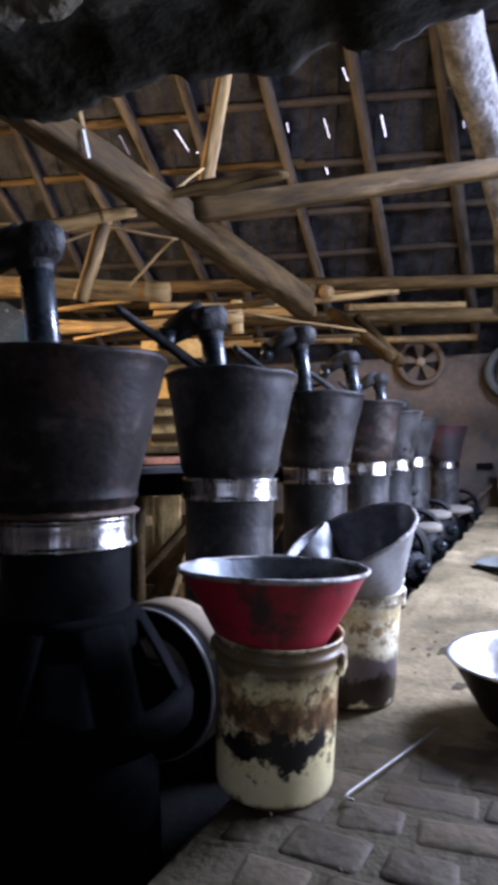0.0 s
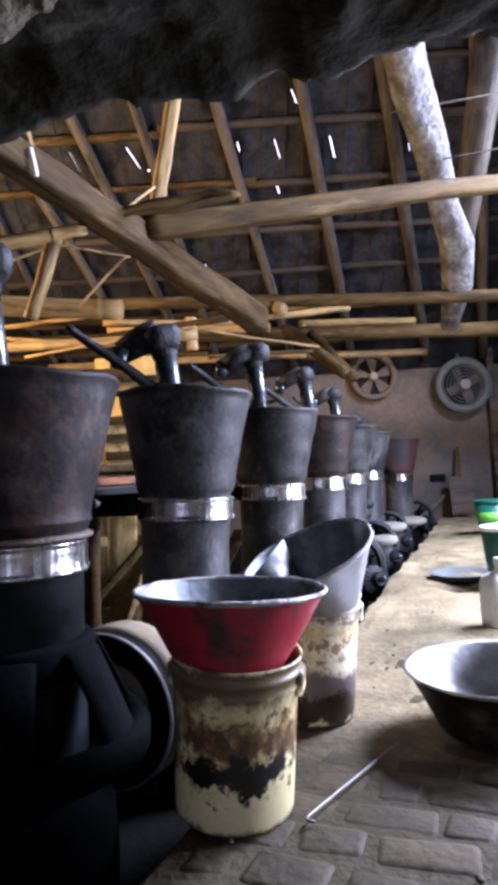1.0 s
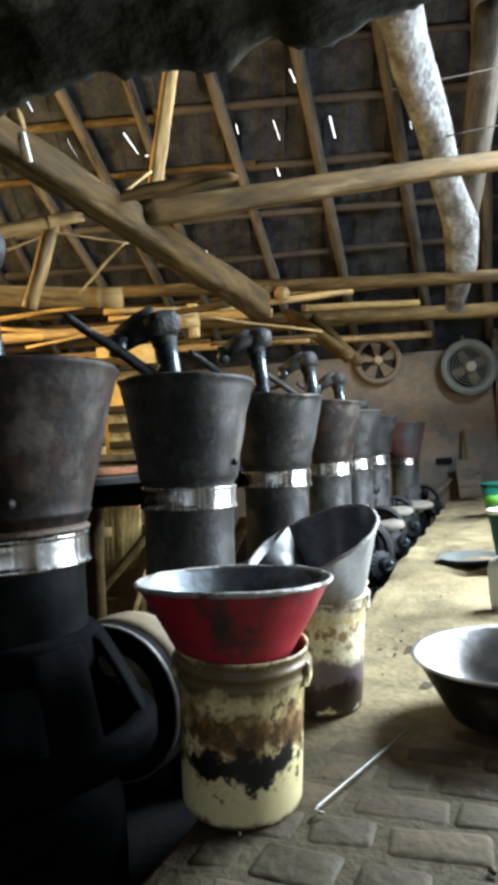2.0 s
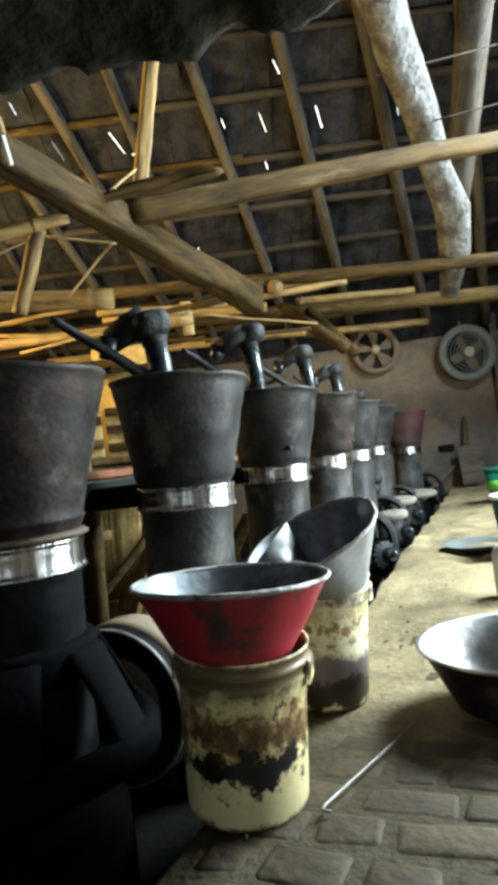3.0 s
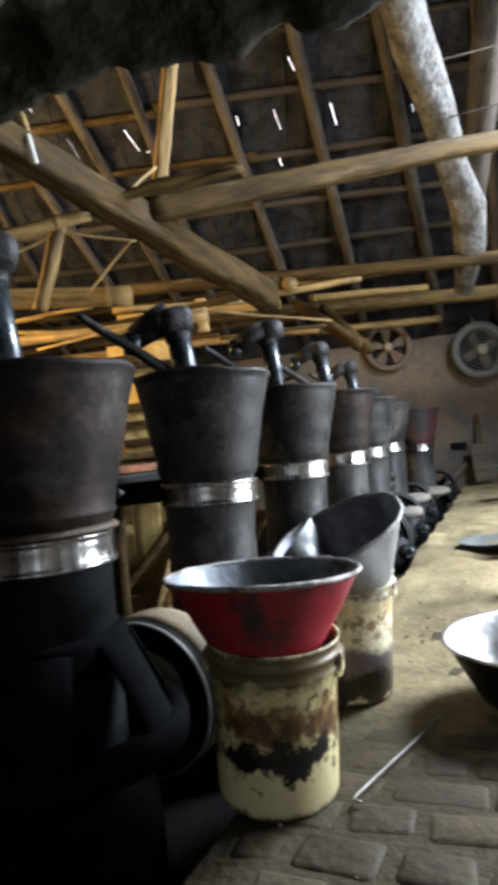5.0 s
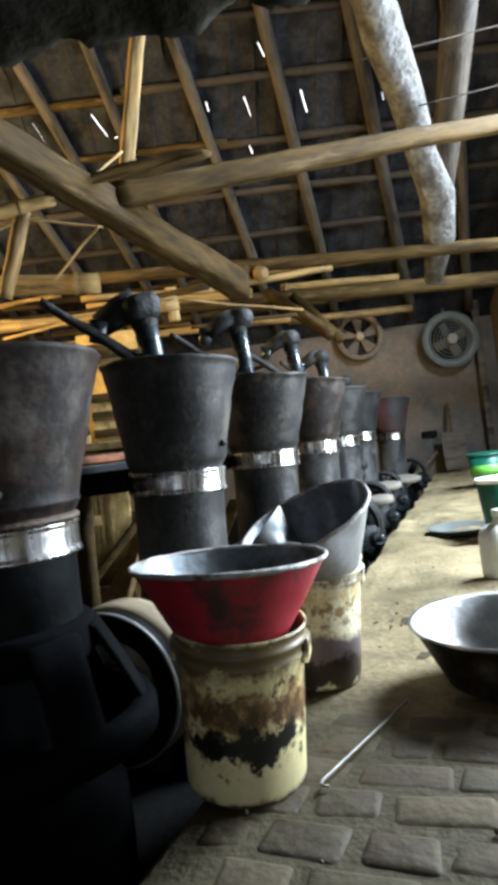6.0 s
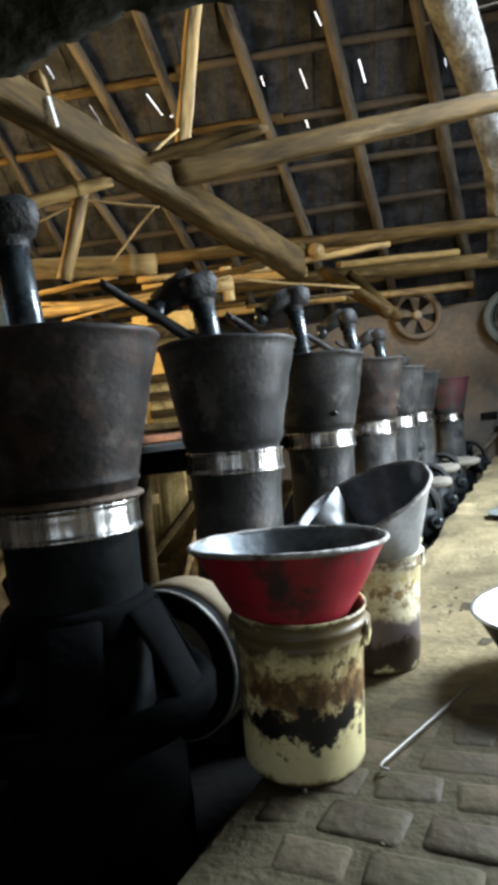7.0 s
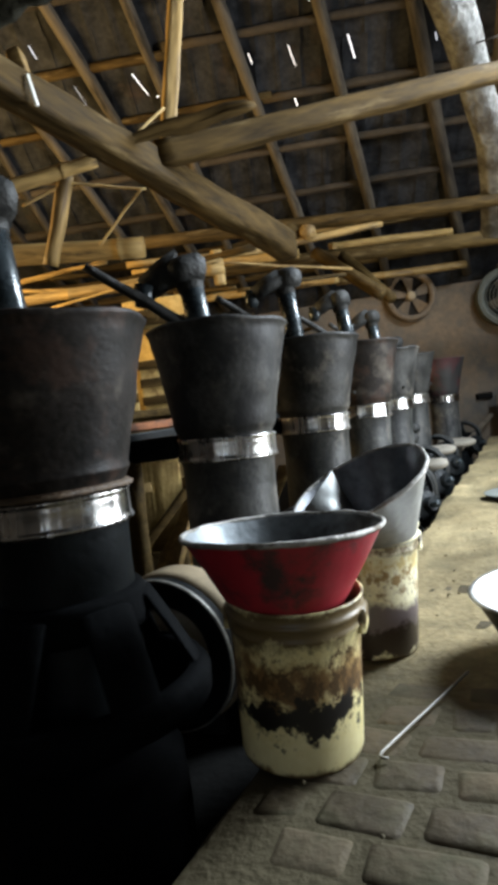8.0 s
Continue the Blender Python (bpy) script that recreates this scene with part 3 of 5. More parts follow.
    part("bamboo_pole", pole((-1.9, 3.8, 1.98), (-0.72, 3.82, 1.87), 0.058, 0.062, bend=0.012, nodes=0.4), M["bamboo"], frame_ob)
    part("prop", pole((-1.19, 3.5, 1.76), (-1.0, 3.42, 2.20), 0.042, 0.04, bend=0.01), M["bamboo"], frame_ob)
    part("prop", pole((-1.86, 3.6, 1.95), (-1.865, 3.6, 3.2), 0.035, 0.033, bend=0.008, nodes=0.3), M["bamboo"], frame_ob)
    part("purlin", pole((-3.9, 6.0, 2.62), (3.8, 6.0, 2.34), 0.055, 0.065, bend=0.005, steps=18, nodes=0.0), M["timber"], frame_ob)
    part("purlin", pole((-3.9, 7.0, 2.50), (3.8, 7.0, 2.25), 0.062, 0.085, bend=0.006, steps=18), M["timber"], frame_ob)
    part("bamboo_pole", pole((0.80, 8.0, 2.70), (2.32, 8.0, 2.655), 0.05, 0.045, bend=0.006, nodes=0.4), M["bamboo"], frame_ob)
    part("bamboo_pole", pole((0.9, 8.6, 2.38), (2.62, 8.6, 2.34), 0.055, 0.05, bend=0.006, nodes=0.4), M["bamboo"], frame_ob)
    part("bamboo_pole", pole((-2.6, 8.4, 2.40), (0.9, 8.3, 2.36), 0.05, 0.055, bend=0.008, nodes=0.4), M["bamboo"], frame_ob)
    part("bamboo_pole", pole((-1.4, 6.6, 2.42), (0.35, 6.65, 2.36), 0.045, 0.05, bend=0.008, nodes=0.4), M["bamboo"], frame_ob)
    part("bamboo_pole", pole((-2.3, 5.2, 1.98), (-0.35, 5.3, 2.02), 0.045, bend=0.01, nodes=0.4), M["bamboo"], frame_ob)
    part("bamboo_pole", pole((-2.9, 5.6, 1.70), (-0.9, 4.9, 1.66), 0.05, bend=0.012, nodes=0.4), M["timber"], frame_ob)
    part("stub", pole((-0.43, 5.6, 1.95), (-0.43, 5.6, 2.25), 0.05, bend=0.0), M["bamboo"], frame_ob)
    part("stub", pole((0.82, 7.9, 2.45), (0.86, 7.9, 2.72), 0.04, bend=0.0), M["bamboo"], frame_ob)
    part("prop_log", pole((0.52, 6.62, 2.33), (1.02, 6.0, 1.71), 0.07, 0.06, bend=0.01), M["timber"], frame_ob)
    part("prop_log", pole((0.80, 6.75, 2.28), (1.15, 6.2, 1.69), 0.065, 0.055, bend=0.01), M["timber"], frame_ob)
    part("log_end", pole((0.30, 6.5, 2.53), (0.425, 5.9, 2.357), 0.078, 0.075, bend=0.0, rough=0.15), M["bamboo"], frame_ob, "sawn pale log end")
    part("log_end", pole((0.10, 6.5, 2.50), (0.26, 5.92, 2.375), 0.085, 0.085, bend=0.0, rough=0.3), M["timber"], frame_ob)
    # whitewashed crooked rafter log and its thinner companion
    log = [(1.143, 3.95, 3.826), (1.282, 4.2, 3.771), (1.449, 4.6, 3.617), (1.679, 5.0, 3.382), (1.891, 5.4, 3.077), (2.085, 5.7, 2.823), (2.174, 6.0, 2.544), (2.221, 6.35, 2.189)]
    part("white_log", tube(log, (0.155, 0.152, 0.148, 0.128, 0.130, 0.128, 0.125, 0.095), 28, 0.6), M["trunk"], frame_ob, "crooked whitewashed log with flaking lime")
    part("side_pole", tube([(2.107, 4.6, 4.046), (2.227, 5.2, 3.809), (2.264, 5.8, 3.215), (2.256, 6.1, 2.792)], (0.13, 0.125, 0.12, 0.09), 16, 0.3), M["rafter"], frame_ob, "grey slanting pole beside the whitewashed log")
    for a, b in (((-1.031, 3.4, 2.157), (-0.62, 3.62, 2.13)), ((-0.638, 3.6, 2.131), (-0.929, 3.6, 1.854)), ((-0.556, 3.10, 2.185), (-0.42, 3.35, 2.42)), ((-2.0, 3.35, 2.22), (-1.03, 3.4, 2.157)),
                 ((-1.25, 3.38, 2.06), (-1.0, 3.4, 2.15)), ((-0.6, 7.4, 2.9), (2.6, 7.4, 2.78))):
        part("rope", pole(a, b, 0.007, bend=0.02, seg=6, rough=0.0), M["rope"], frame_ob)
    rnd = random.Random(8)
    for k in range(16):
        x, y = rnd.uniform(-0.25, 0.15), rnd.uniform(4.3, 5.2)
        z = roof_z(y, 0.05) - rnd.uniform(0.0, 0.3)
        drop = rnd.uniform(0.25, 0.6)
        sway = rnd.uniform(-0.25, 0.15)
        part("straw", tube([(x, y, z), (x + sway * 0.3 + 0.03, y, z - drop * 0.4), (x + sway * 0.8 - 0.03, y, z - drop * 0.75), (x + sway, y, z - drop)], (0.006, 0.005, 0.005, 0.003), 5), M["rope"], frame_ob)
    for k in range(15):
        y = rnd.uniform(4.6, 8.3)
        x = rnd.uniform(-0.42, 0.12) * y
        z = 0.79 + y * rnd.uniform(0.175, 0.27)
        half = rnd.uniform(0.25, 0.9)
        way = Vector((1, rnd.uniform(-0.35, 0.35), rnd.uniform(-0.14, 0.10))) * half
        c = Vector((x, y, z))
        part("lath", pole(c - way, c + way, rnd.uniform(0.012, 0.034), bend=0.02, steps=8, seg=8, rough=0.5), M[("bamboo", "timber", "bamboo")[k % 3]], frame_ob)
    part("wire", pole((1.75, 4.9, 3.25), (3.6, 5.0, 3.55), 0.006, bend=0.01, seg=6, rough=0.0), M["rafter"], frame_ob)
    part("wire", pole((1.30, 4.7, 3.55), (3.6, 4.9, 3.95), 0.006, bend=0.01, seg=6, rough=0.0), M["rafter"], frame_ob)
    # lay each pole's own x axis along its length, for the grain
    for ob in frame_ob.children:
        v = ob.data.vertices
        way = v[len(v) - 1].co - v[0].co
        m = Matrix.Translation(v[0].co) @ way.to_track_quat("X", "Z").to_matrix().to_4x4()
        ob.data.transform(m.inverted())
        ob.matrix_basis = m


building()
roof_tiles()
roof_frame()


# ---------------------------------------------------------------- floor, pit
EDGE0 = Vector((-0.74, 0.0, 0.0))      # the floor's edge along the pit, at y = 0


def edge_x(y):
    return EDGE0.x + 0.391 * y - 0.07 * min(1.0, max(0.0, 1.45 - y))


def floors():
    def sheet(name, left, right, y0, y1, z, material, label, lump, nx, ny):
        bm = bmesh.new()
        grid = []
        for j in range(ny + 1):
            y = y0 + (y1 - y0) * j / ny
            xa, xb = left(y), right(y)
            row = []
            for i in range(nx + 1):
                u = (i / nx) ** 1.5
                x = xa + (xb - xa) * u
                h = lump * (0.6 + 3.4 * min(1, max(0, y - 2.0))) * (1.3 * noise.noise((x * 2.6, y * 2.0, z)) + 0.5 * noise.noise((x * 6, y * 6, z)) + 0.3 * noise.noise((x * 15, y * 15, z)))
                if i == 0:
                    x += 0.025 * noise.noise((y * 5, 0, 3)) 
                row.append(bm.verts.new((x, y, z + h)))
            grid.append(row)
        for j in range(ny):
            for i in range(nx):
                bm.faces.new((grid[j][i], grid[j][i + 1], grid[j + 1][i + 1], grid[j + 1][i]))
        for j in range(ny):
            lo = [bm.verts.new((v.co.x + 0.01, v.co.y, -0.45)) for v in (grid[j][0], grid[j + 1][0])]
            bm.faces.new((grid[j][0], grid[j + 1][0], lo[1], lo[0]))
        tagged(link(name, bm, material), label, "floor", kind="structure")

    sheet("floor", edge_x, lambda y: EAST + 0.4, SOUTH - 0.3, NORTH + 0.1, -0.010, M["soil"], "trodden earth floor over old paving bricks", 0.009, 60, 150)
    sheet("pit_floor", lambda y: WEST - 0.2, lambda y: edge_x(y) + 0.02, SOUTH - 0.3, NORTH + 0.1, -0.34, M["pit"], "oily black pit floor under the presses, its shade in the colour", 0.04, 60, 120)


floors()


# ---------------------------------------------------------------- the oil presses
MORTARS, PULLEYS = [], []


def oil_press(x, y, band_z, rim_z, rim_r, lean, cone, label, head_turn, head_up, seed, strut=True):
    """A rotating mortar with a flared hopper, a bright band, and a fixed pestle pipe with an elbow head."""
    ob = thing("oil_press", pose(x, y, 0, 0, lean, 0), label, "oil press", "row of oil presses")
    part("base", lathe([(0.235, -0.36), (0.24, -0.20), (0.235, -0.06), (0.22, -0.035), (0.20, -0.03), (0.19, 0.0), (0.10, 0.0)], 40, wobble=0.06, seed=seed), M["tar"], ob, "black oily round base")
    hip = band_z + 0.055
    outer = [(0.10, 0.004), (0.183, 0.006), (0.185, 0.05), (0.174, 0.10), (0.170, band_z - 0.16), (0.173, band_z - 0.06), (0.178, band_z - 0.045),
             (0.176, hip - 0.01), (0.180, hip + 0.004), (0.188, hip + 0.014), (0.194, hip + 0.03)]
    if y < 2:
        outer += [(0.198, hip + 0.034), (0.199, hip + 0.040), (0.196, hip + 0.046)]
    n = 18
    for k in range(1, n + 1):
        t = k / n
        outer.append((0.194 + (rim_r - 0.004 - 0.194) * t + 0.0012 * math.sin(t * 14 + seed), hip + 0.05 + (rim_z - 0.02 - hip - 0.05) * t))
    outer += [(rim_r + 0.003, rim_z - 0.012), (rim_r + 0.006, rim_z - 0.004), (rim_r + 0.001, rim_z + 0.003), (rim_r - 0.006, rim_z), (rim_r - 0.010, rim_z - 0.02),
              (0.19, hip + 0.06), (0.15, hip + 0.02), (0.05, hip + 0.05)]
    shell = lathe(outer, 96, wobble=0.022, seed=seed)
    for v in shell.verts:
        # dents, and a rim that is no longer level
        if v.co.z > hip + 0.02:
            up = (v.co.z - hip) / (rim_z - hip)
            q = Vector((v.co.x, v.co.y, v.co.z * 1.6)) * 9
            w = 1 + 0.007 * noise.noise(q + Vector((seed, 0, 0))) + 0.003 * noise.noise(q * 2.6)
            v.co.x *= w
            v.co.y *= w
            v.co.z += 0.010 * up ** 3 * noise.noise((v.co.x * 6 + seed, v.co.y * 6, 2))
    # below the nearest press's band, shade and oil share one black colour
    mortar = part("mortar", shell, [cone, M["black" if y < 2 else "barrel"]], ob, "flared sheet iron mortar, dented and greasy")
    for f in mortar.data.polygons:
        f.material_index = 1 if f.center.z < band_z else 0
    if y < 2:
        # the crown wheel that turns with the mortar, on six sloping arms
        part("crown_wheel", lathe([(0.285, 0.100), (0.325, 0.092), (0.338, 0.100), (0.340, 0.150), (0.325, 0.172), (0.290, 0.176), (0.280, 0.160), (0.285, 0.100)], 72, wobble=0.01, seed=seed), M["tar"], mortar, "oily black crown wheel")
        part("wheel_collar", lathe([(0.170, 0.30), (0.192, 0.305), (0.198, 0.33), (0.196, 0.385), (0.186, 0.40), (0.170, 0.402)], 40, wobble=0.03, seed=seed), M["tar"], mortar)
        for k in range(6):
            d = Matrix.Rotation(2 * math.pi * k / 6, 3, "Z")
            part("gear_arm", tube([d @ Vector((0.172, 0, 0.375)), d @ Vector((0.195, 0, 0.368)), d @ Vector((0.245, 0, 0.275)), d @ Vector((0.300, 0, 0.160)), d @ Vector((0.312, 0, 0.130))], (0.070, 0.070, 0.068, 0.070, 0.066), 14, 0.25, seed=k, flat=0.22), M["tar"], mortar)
    b0, b1 = band_z - 0.042, band_z + 0.042
    band = lathe([(0.178, b0), (0.188, b0 + 0.001), (0.191, b0 + 0.005), (0.190, b0 + 0.010), (0.1865, b0 + 0.015), (0.1850, b0 + 0.022), (0.1845, b1 - 0.03), (0.1855, b1 - 0.022), (0.1845, b1 - 0.016), (0.1855, b1 - 0.010), (0.189, b1 - 0.005), (0.187, b1), (0.178, b1 + 0.001)], 144, wobble=0.006, seed=seed)
    for v in band.verts:
        # hammered flats round the band
        a = math.atan2(v.co.y, v.co.x)
        w = 1 + 0.0045 * math.sin(11 * a + seed) + 0.003 * math.sin(23 * a + 2 * seed)
        v.co.x *= w
        v.co.y *= w
    part("steel_band", band, M["steel"], mortar, "polished steel band")
    if y < 2:
        part("seed_crust", lathe([(0.185, b1 + 0.002), (0.197, b1 + 0.004), (0.199, b1 + 0.012), (0.186, b1 + 0.02)], 60, wobble=0.06, seed=seed + 3), M["seed"], mortar, "crust of pressed seed above the band")
    a = radians(-90 + 29 + 90 * 2.4)
    rb = 0.197 + (rim_r - 0.197) * 0.10
    bolt = lathe([(0.004, 0.0), (0.013, 0.0), (0.014, 0.006), (0.012, 0.010), (0.007, 0.011), (0.006, 0.018), (0.002, 0.019)], 8)
    for v in bolt.verts:
        v.co = Matrix.Rotation(a, 3, "Z") @ (Matrix.Rotation(radians(90), 3, "Y") @ v.co + Vector((rb - 0.002, 0, hip + 0.075)))
    part("bolt", bolt, M["grease"], mortar, "bolt head on the hopper")
    MORTARS.append(mortar)
    # fixed pestle
    t = Matrix.Rotation(radians(head_turn), 3, "Z")
    top = Vector((-0.088, 0.02, rim_z + head_up))
    foot = Vector((-0.02, 0.0, band_z + 0.12))
    part("pestle", tube([foot, foot.lerp(top, 0.5), foot.lerp(top, 0.62), top], (0.050, 0.048, 0.047, 0.046), 20), M["oilpipe"], ob, "oil-wet dark pestle pipe")
    part("collar", tube([top + Vector((0.006, 0, -0.075)), top + Vector((0.004, 0, -0.06)), top + Vector((0, 0, -0.02)), top + Vector((-0.002, 0, 0.0))], (0.043, 0.051, 0.053, 0.046), 20), M["grease"], ob)
    part("head", tube([top + Vector((0.004, 0, -0.035)), top + Vector((0.0, 0, 0.0)), top + Vector((-0.006, 0, 0.03)), top + Vector((-0.012, 0, 0.055)), top + Vector((-0.016, 0, 0.068))], (0.066, 0.078, 0.078, 0.060, 0.022), 18, 0.5, seed=seed), M["grease"], ob, "grease-caked elbow head")
    arm_end = top + t @ Vector((-0.165, 0.0, -0.055))
    part("arm", tube([top + t @ Vector((-0.02, 0, 0.02)), top + t @ Vector((-0.09, 0, -0.008)), arm_end], (0.060, 0.052, 0.044), 14, 0.5, seed=seed + 1), M["grease"], ob)
    part("drop_pipe", tube([arm_end + Vector((0, 0, 0.02)), arm_end + Vector((-0.012, 0, -0.03)), arm_end + Vector((-0.020, 0, -0.06))], (0.044, 0.038, 0.030), 14, 0.2, seed=seed + 2), M["oilpipe"], ob)
    if strut:
        part("strut", pole((-0.44, -0.12, rim_z + 0.25), (-0.11, 0.0, rim_z + 0.015), 0.016, 0.024, bend=0.02), M["grease"], ob, "dark slanting lever pole")
        part("lever", pole(arm_end + Vector((-0.006, 0, -0.10)), arm_end + t @ Vector((-0.30, 0.05, -0.17)), 0.013, 0.012, bend=0.01, seg=8), M["timber"], ob)
    return ob


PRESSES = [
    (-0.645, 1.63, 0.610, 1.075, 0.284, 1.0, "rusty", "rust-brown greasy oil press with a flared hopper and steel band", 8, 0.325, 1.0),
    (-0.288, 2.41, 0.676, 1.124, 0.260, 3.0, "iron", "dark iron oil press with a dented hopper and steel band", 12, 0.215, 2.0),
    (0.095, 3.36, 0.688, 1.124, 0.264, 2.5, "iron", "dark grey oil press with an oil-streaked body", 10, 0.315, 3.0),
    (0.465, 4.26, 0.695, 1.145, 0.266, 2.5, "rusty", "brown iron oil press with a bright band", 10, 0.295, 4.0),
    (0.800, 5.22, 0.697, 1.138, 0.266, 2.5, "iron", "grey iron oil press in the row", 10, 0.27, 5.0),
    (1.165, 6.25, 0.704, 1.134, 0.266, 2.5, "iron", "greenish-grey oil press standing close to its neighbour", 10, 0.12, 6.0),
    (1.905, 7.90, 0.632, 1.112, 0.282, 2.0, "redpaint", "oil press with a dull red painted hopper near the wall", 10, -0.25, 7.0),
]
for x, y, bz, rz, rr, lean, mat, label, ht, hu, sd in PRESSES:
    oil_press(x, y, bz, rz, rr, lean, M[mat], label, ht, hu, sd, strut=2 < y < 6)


def ring_band(profile, seg=60, closed=False):
    """A band turned round the y axis."""
    bm = bmesh.new()
    rings = [[bm.verts.new((q * math.cos(2 * math.pi * k / seg), h, q * math.sin(2 * math.pi * k / seg))) for k in range(seg)] for q, h in profile]
    for a, b in zip(rings, rings[1:] + (rings[:1] if closed else [])):
        for k in range(seg):
            bm.faces.new((a[k], a[(k + 1) % seg], b[(k + 1) % seg], b[k]))
    return bm


def drive_pulley(x, y, z, r, big):
    """A belt pulley on the shaft along the row: a deep black rim round a pale web, with the belt drum behind and a
    bearing block.
    """
    ob = thing("drive_pulley", pose(x, y, z, 0, 0, -21.8), "black belt pulley with a dusty drum beside a press", "pulley", "drive pulleys")
    lip = r * 0.40 if big else 0.035
    rim = part("wheel", ring_band([(r - lip, 0.030), (r - lip, 0.012), (r - lip * 0.8, 0.004), (r - 0.020, -0.016), (r - 0.004, -0.026), (r, -0.014), (r, 0.020), (r - 0.012, 0.026)], closed=True), M["black"], ob)
    part("worn_edge", ring_band([(r - 0.007, -0.024), (r - 0.002, -0.0275), (r + 0.002, -0.023), (r + 0.002, -0.012), (r - 0.003, -0.018)], closed=True), M["bare"] if big else M["grease"], rim, "rim edge worn bright" if big else "")
    part("belt_drum", ring_band([(r - 0.03, 0.030), (r + 0.004, 0.030), (r + 0.009, 0.06), (r + 0.009, 0.11), (r + 0.004, 0.15), (r - 0.02, 0.152), (r - 0.02, 0.12), (r - 0.03, 0.10)], closed=True), M["pale"] if big else M["grease"], rim, "dusty pale belt drum" if big else "")
    if big:
        # the web's pale colour carries a lit patch that no lamp reaches
        part("web", ring_band([(0.03, 0.020), (r - lip + 0.01, 0.022), (r - lip + 0.01, 0.032), (0.03, 0.034)], closed=True), M["sack"], rim, "pale web, coloured to carry a lit patch")
    else:
        for k in range(4):
            a = 2 * math.pi * k / 4
            d = Vector((math.cos(a), 0, math.sin(a)))
            part("spoke", tube([d * 0.03, d * (r * 0.55), d * (r - 0.03)], (0.05, 0.04, 0.05), 10, 0.2), M["black"], rim)
    part("hub", tube([(0, -0.02, 0), (0, -0.015, 0), (0, 0.075, 0), (0, 0.08, 0)], (0.035, 0.05, 0.05, 0.04), 18), M["black"], rim)
    part("hub_nut", tube([(0, -0.045, 0), (0, -0.04, 0), (0, -0.02, 0)], (0.014, 0.022, 0.024), 6), M["oilpipe"], rim, "oil-wet hub nut")
    part("shaft", tube([(0, -0.02, 0), (0, 0.32, 0)], (0.018, 0.018), 12), M["oilpipe"], ob)
    part("bearing_block", box((0.10, 0.08, z + 0.36), (0, 0.24, -(z + 0.36) / 2 + 0.05), 0.012), M["grease"], ob)
    PULLEYS.append(rim)
    return ob


for k, (x, y, *_) in enumerate(PRESSES):
    if k == 0:
        drive_pulley(-0.4985, 1.991, 0.066, 0.245, True)
    else:
        drive_pulley(x + 0.262, y + 0.21, 0.165 if k < 2 else 0.10, 0.200, False)


def gear_lump(x, y, z, s, seed):
    """Grease-caked bevel gear and its bearing, between a press and the floor's edge."""
    ob = thing("bevel_gear", pose(x, y, z, 70, 12 * seed % 40, 20), "grease-caked black gear in the drive pit", "gear", "drive gears")
    bm = bmesh.new()
    teeth = 18
    rings = []
    for h, q in ((-0.05, 0.6), (-0.03, 1.0), (0.02, 0.86), (0.04, 0.5), (0.07, 0.32)):
        ring = []
        for k in range(teeth * 2):
            a = math.pi * k / teeth
            rr = s * q * (1 + (0.09 if k % 2 and q > 0.7 else 0.0))
            ring.append(bm.verts.new((rr * math.cos(a), rr * math.sin(a), h)))
        rings.append(ring)
    for a, b in zip(rings, rings[1:]):
        for k in range(teeth * 2):
            bm.faces.new((a[k], a[(k + 1) % (teeth * 2)], b[(k + 1) % (teeth * 2)], b[k]))
    bm.faces.new(rings[0])
    bm.faces.new(rings[-1])
    part("gear", bm, M["black"], ob, smooth=False)
    part("shaft", tube([(0, 0, -0.22), (0, 0, 0.12)], (0.022, 0.022), 12), M["oilpipe"], ob)
    part("housing", lathe([(0.02, -0.24), (s * 0.55, -0.235), (s * 0.62, -0.15), (s * 0.4, -0.09), (0.02, -0.085)], 20, wobble=0.15, seed=seed), M["grease"], ob)


for k, (x, y, *_) in enumerate(PRESSES[2:]):
    gear_lump(x + 0.34, y - 0.10, 0.02, 0.12, k + 1)
    gear_lump(x + 0.42, y + 0.42, -0.03, 0.10, k + 4)


def beam_behind():
    a, b = Vector((-1.18, 1.35, 0.715)), Vector((1.75, 8.4, 0.72))
    bm = bmesh.new()
    way = (b - a).normalized()
    turn = Matrix.Rotation(math.atan2(way.y, way.x), 3, "Z")
    box(((b - a).length, 0.11, 0.115), (a + b) / 2, 0.012, turn, 0.004, bm)
    ob = thing("frame_beam", Matrix(), "long blackened timber beam behind the row of presses", "beam")
    part("beam", bm, M["black"], ob)
    part("cap_board", box(((b - a).length * 0.98, 0.10, 0.035), (a + b) / 2 + Vector((0, 0, 0.079)), 0.006, turn, 0.004), M["redwood"], ob, "reddish-brown board on the beam")
    for t in (0.02, 0.17, 0.33, 0.5, 0.66, 0.83, 0.98):
        p = a.lerp(b, t)
        part("post", pole((p.x - 0.02, p.y, -0.36), (p.x, p.y, 0.70), 0.055, bend=0.01), M["timber"], ob)
    for x, y, *_ in PRESSES:
        part("bracket", box((0.24, 0.10, 0.09), (x - 0.26, y + 0.11, 0.70), 0.01, Matrix.Rotation(radians(-22), 3, "Z")), M["black"], ob)


beam_behind()


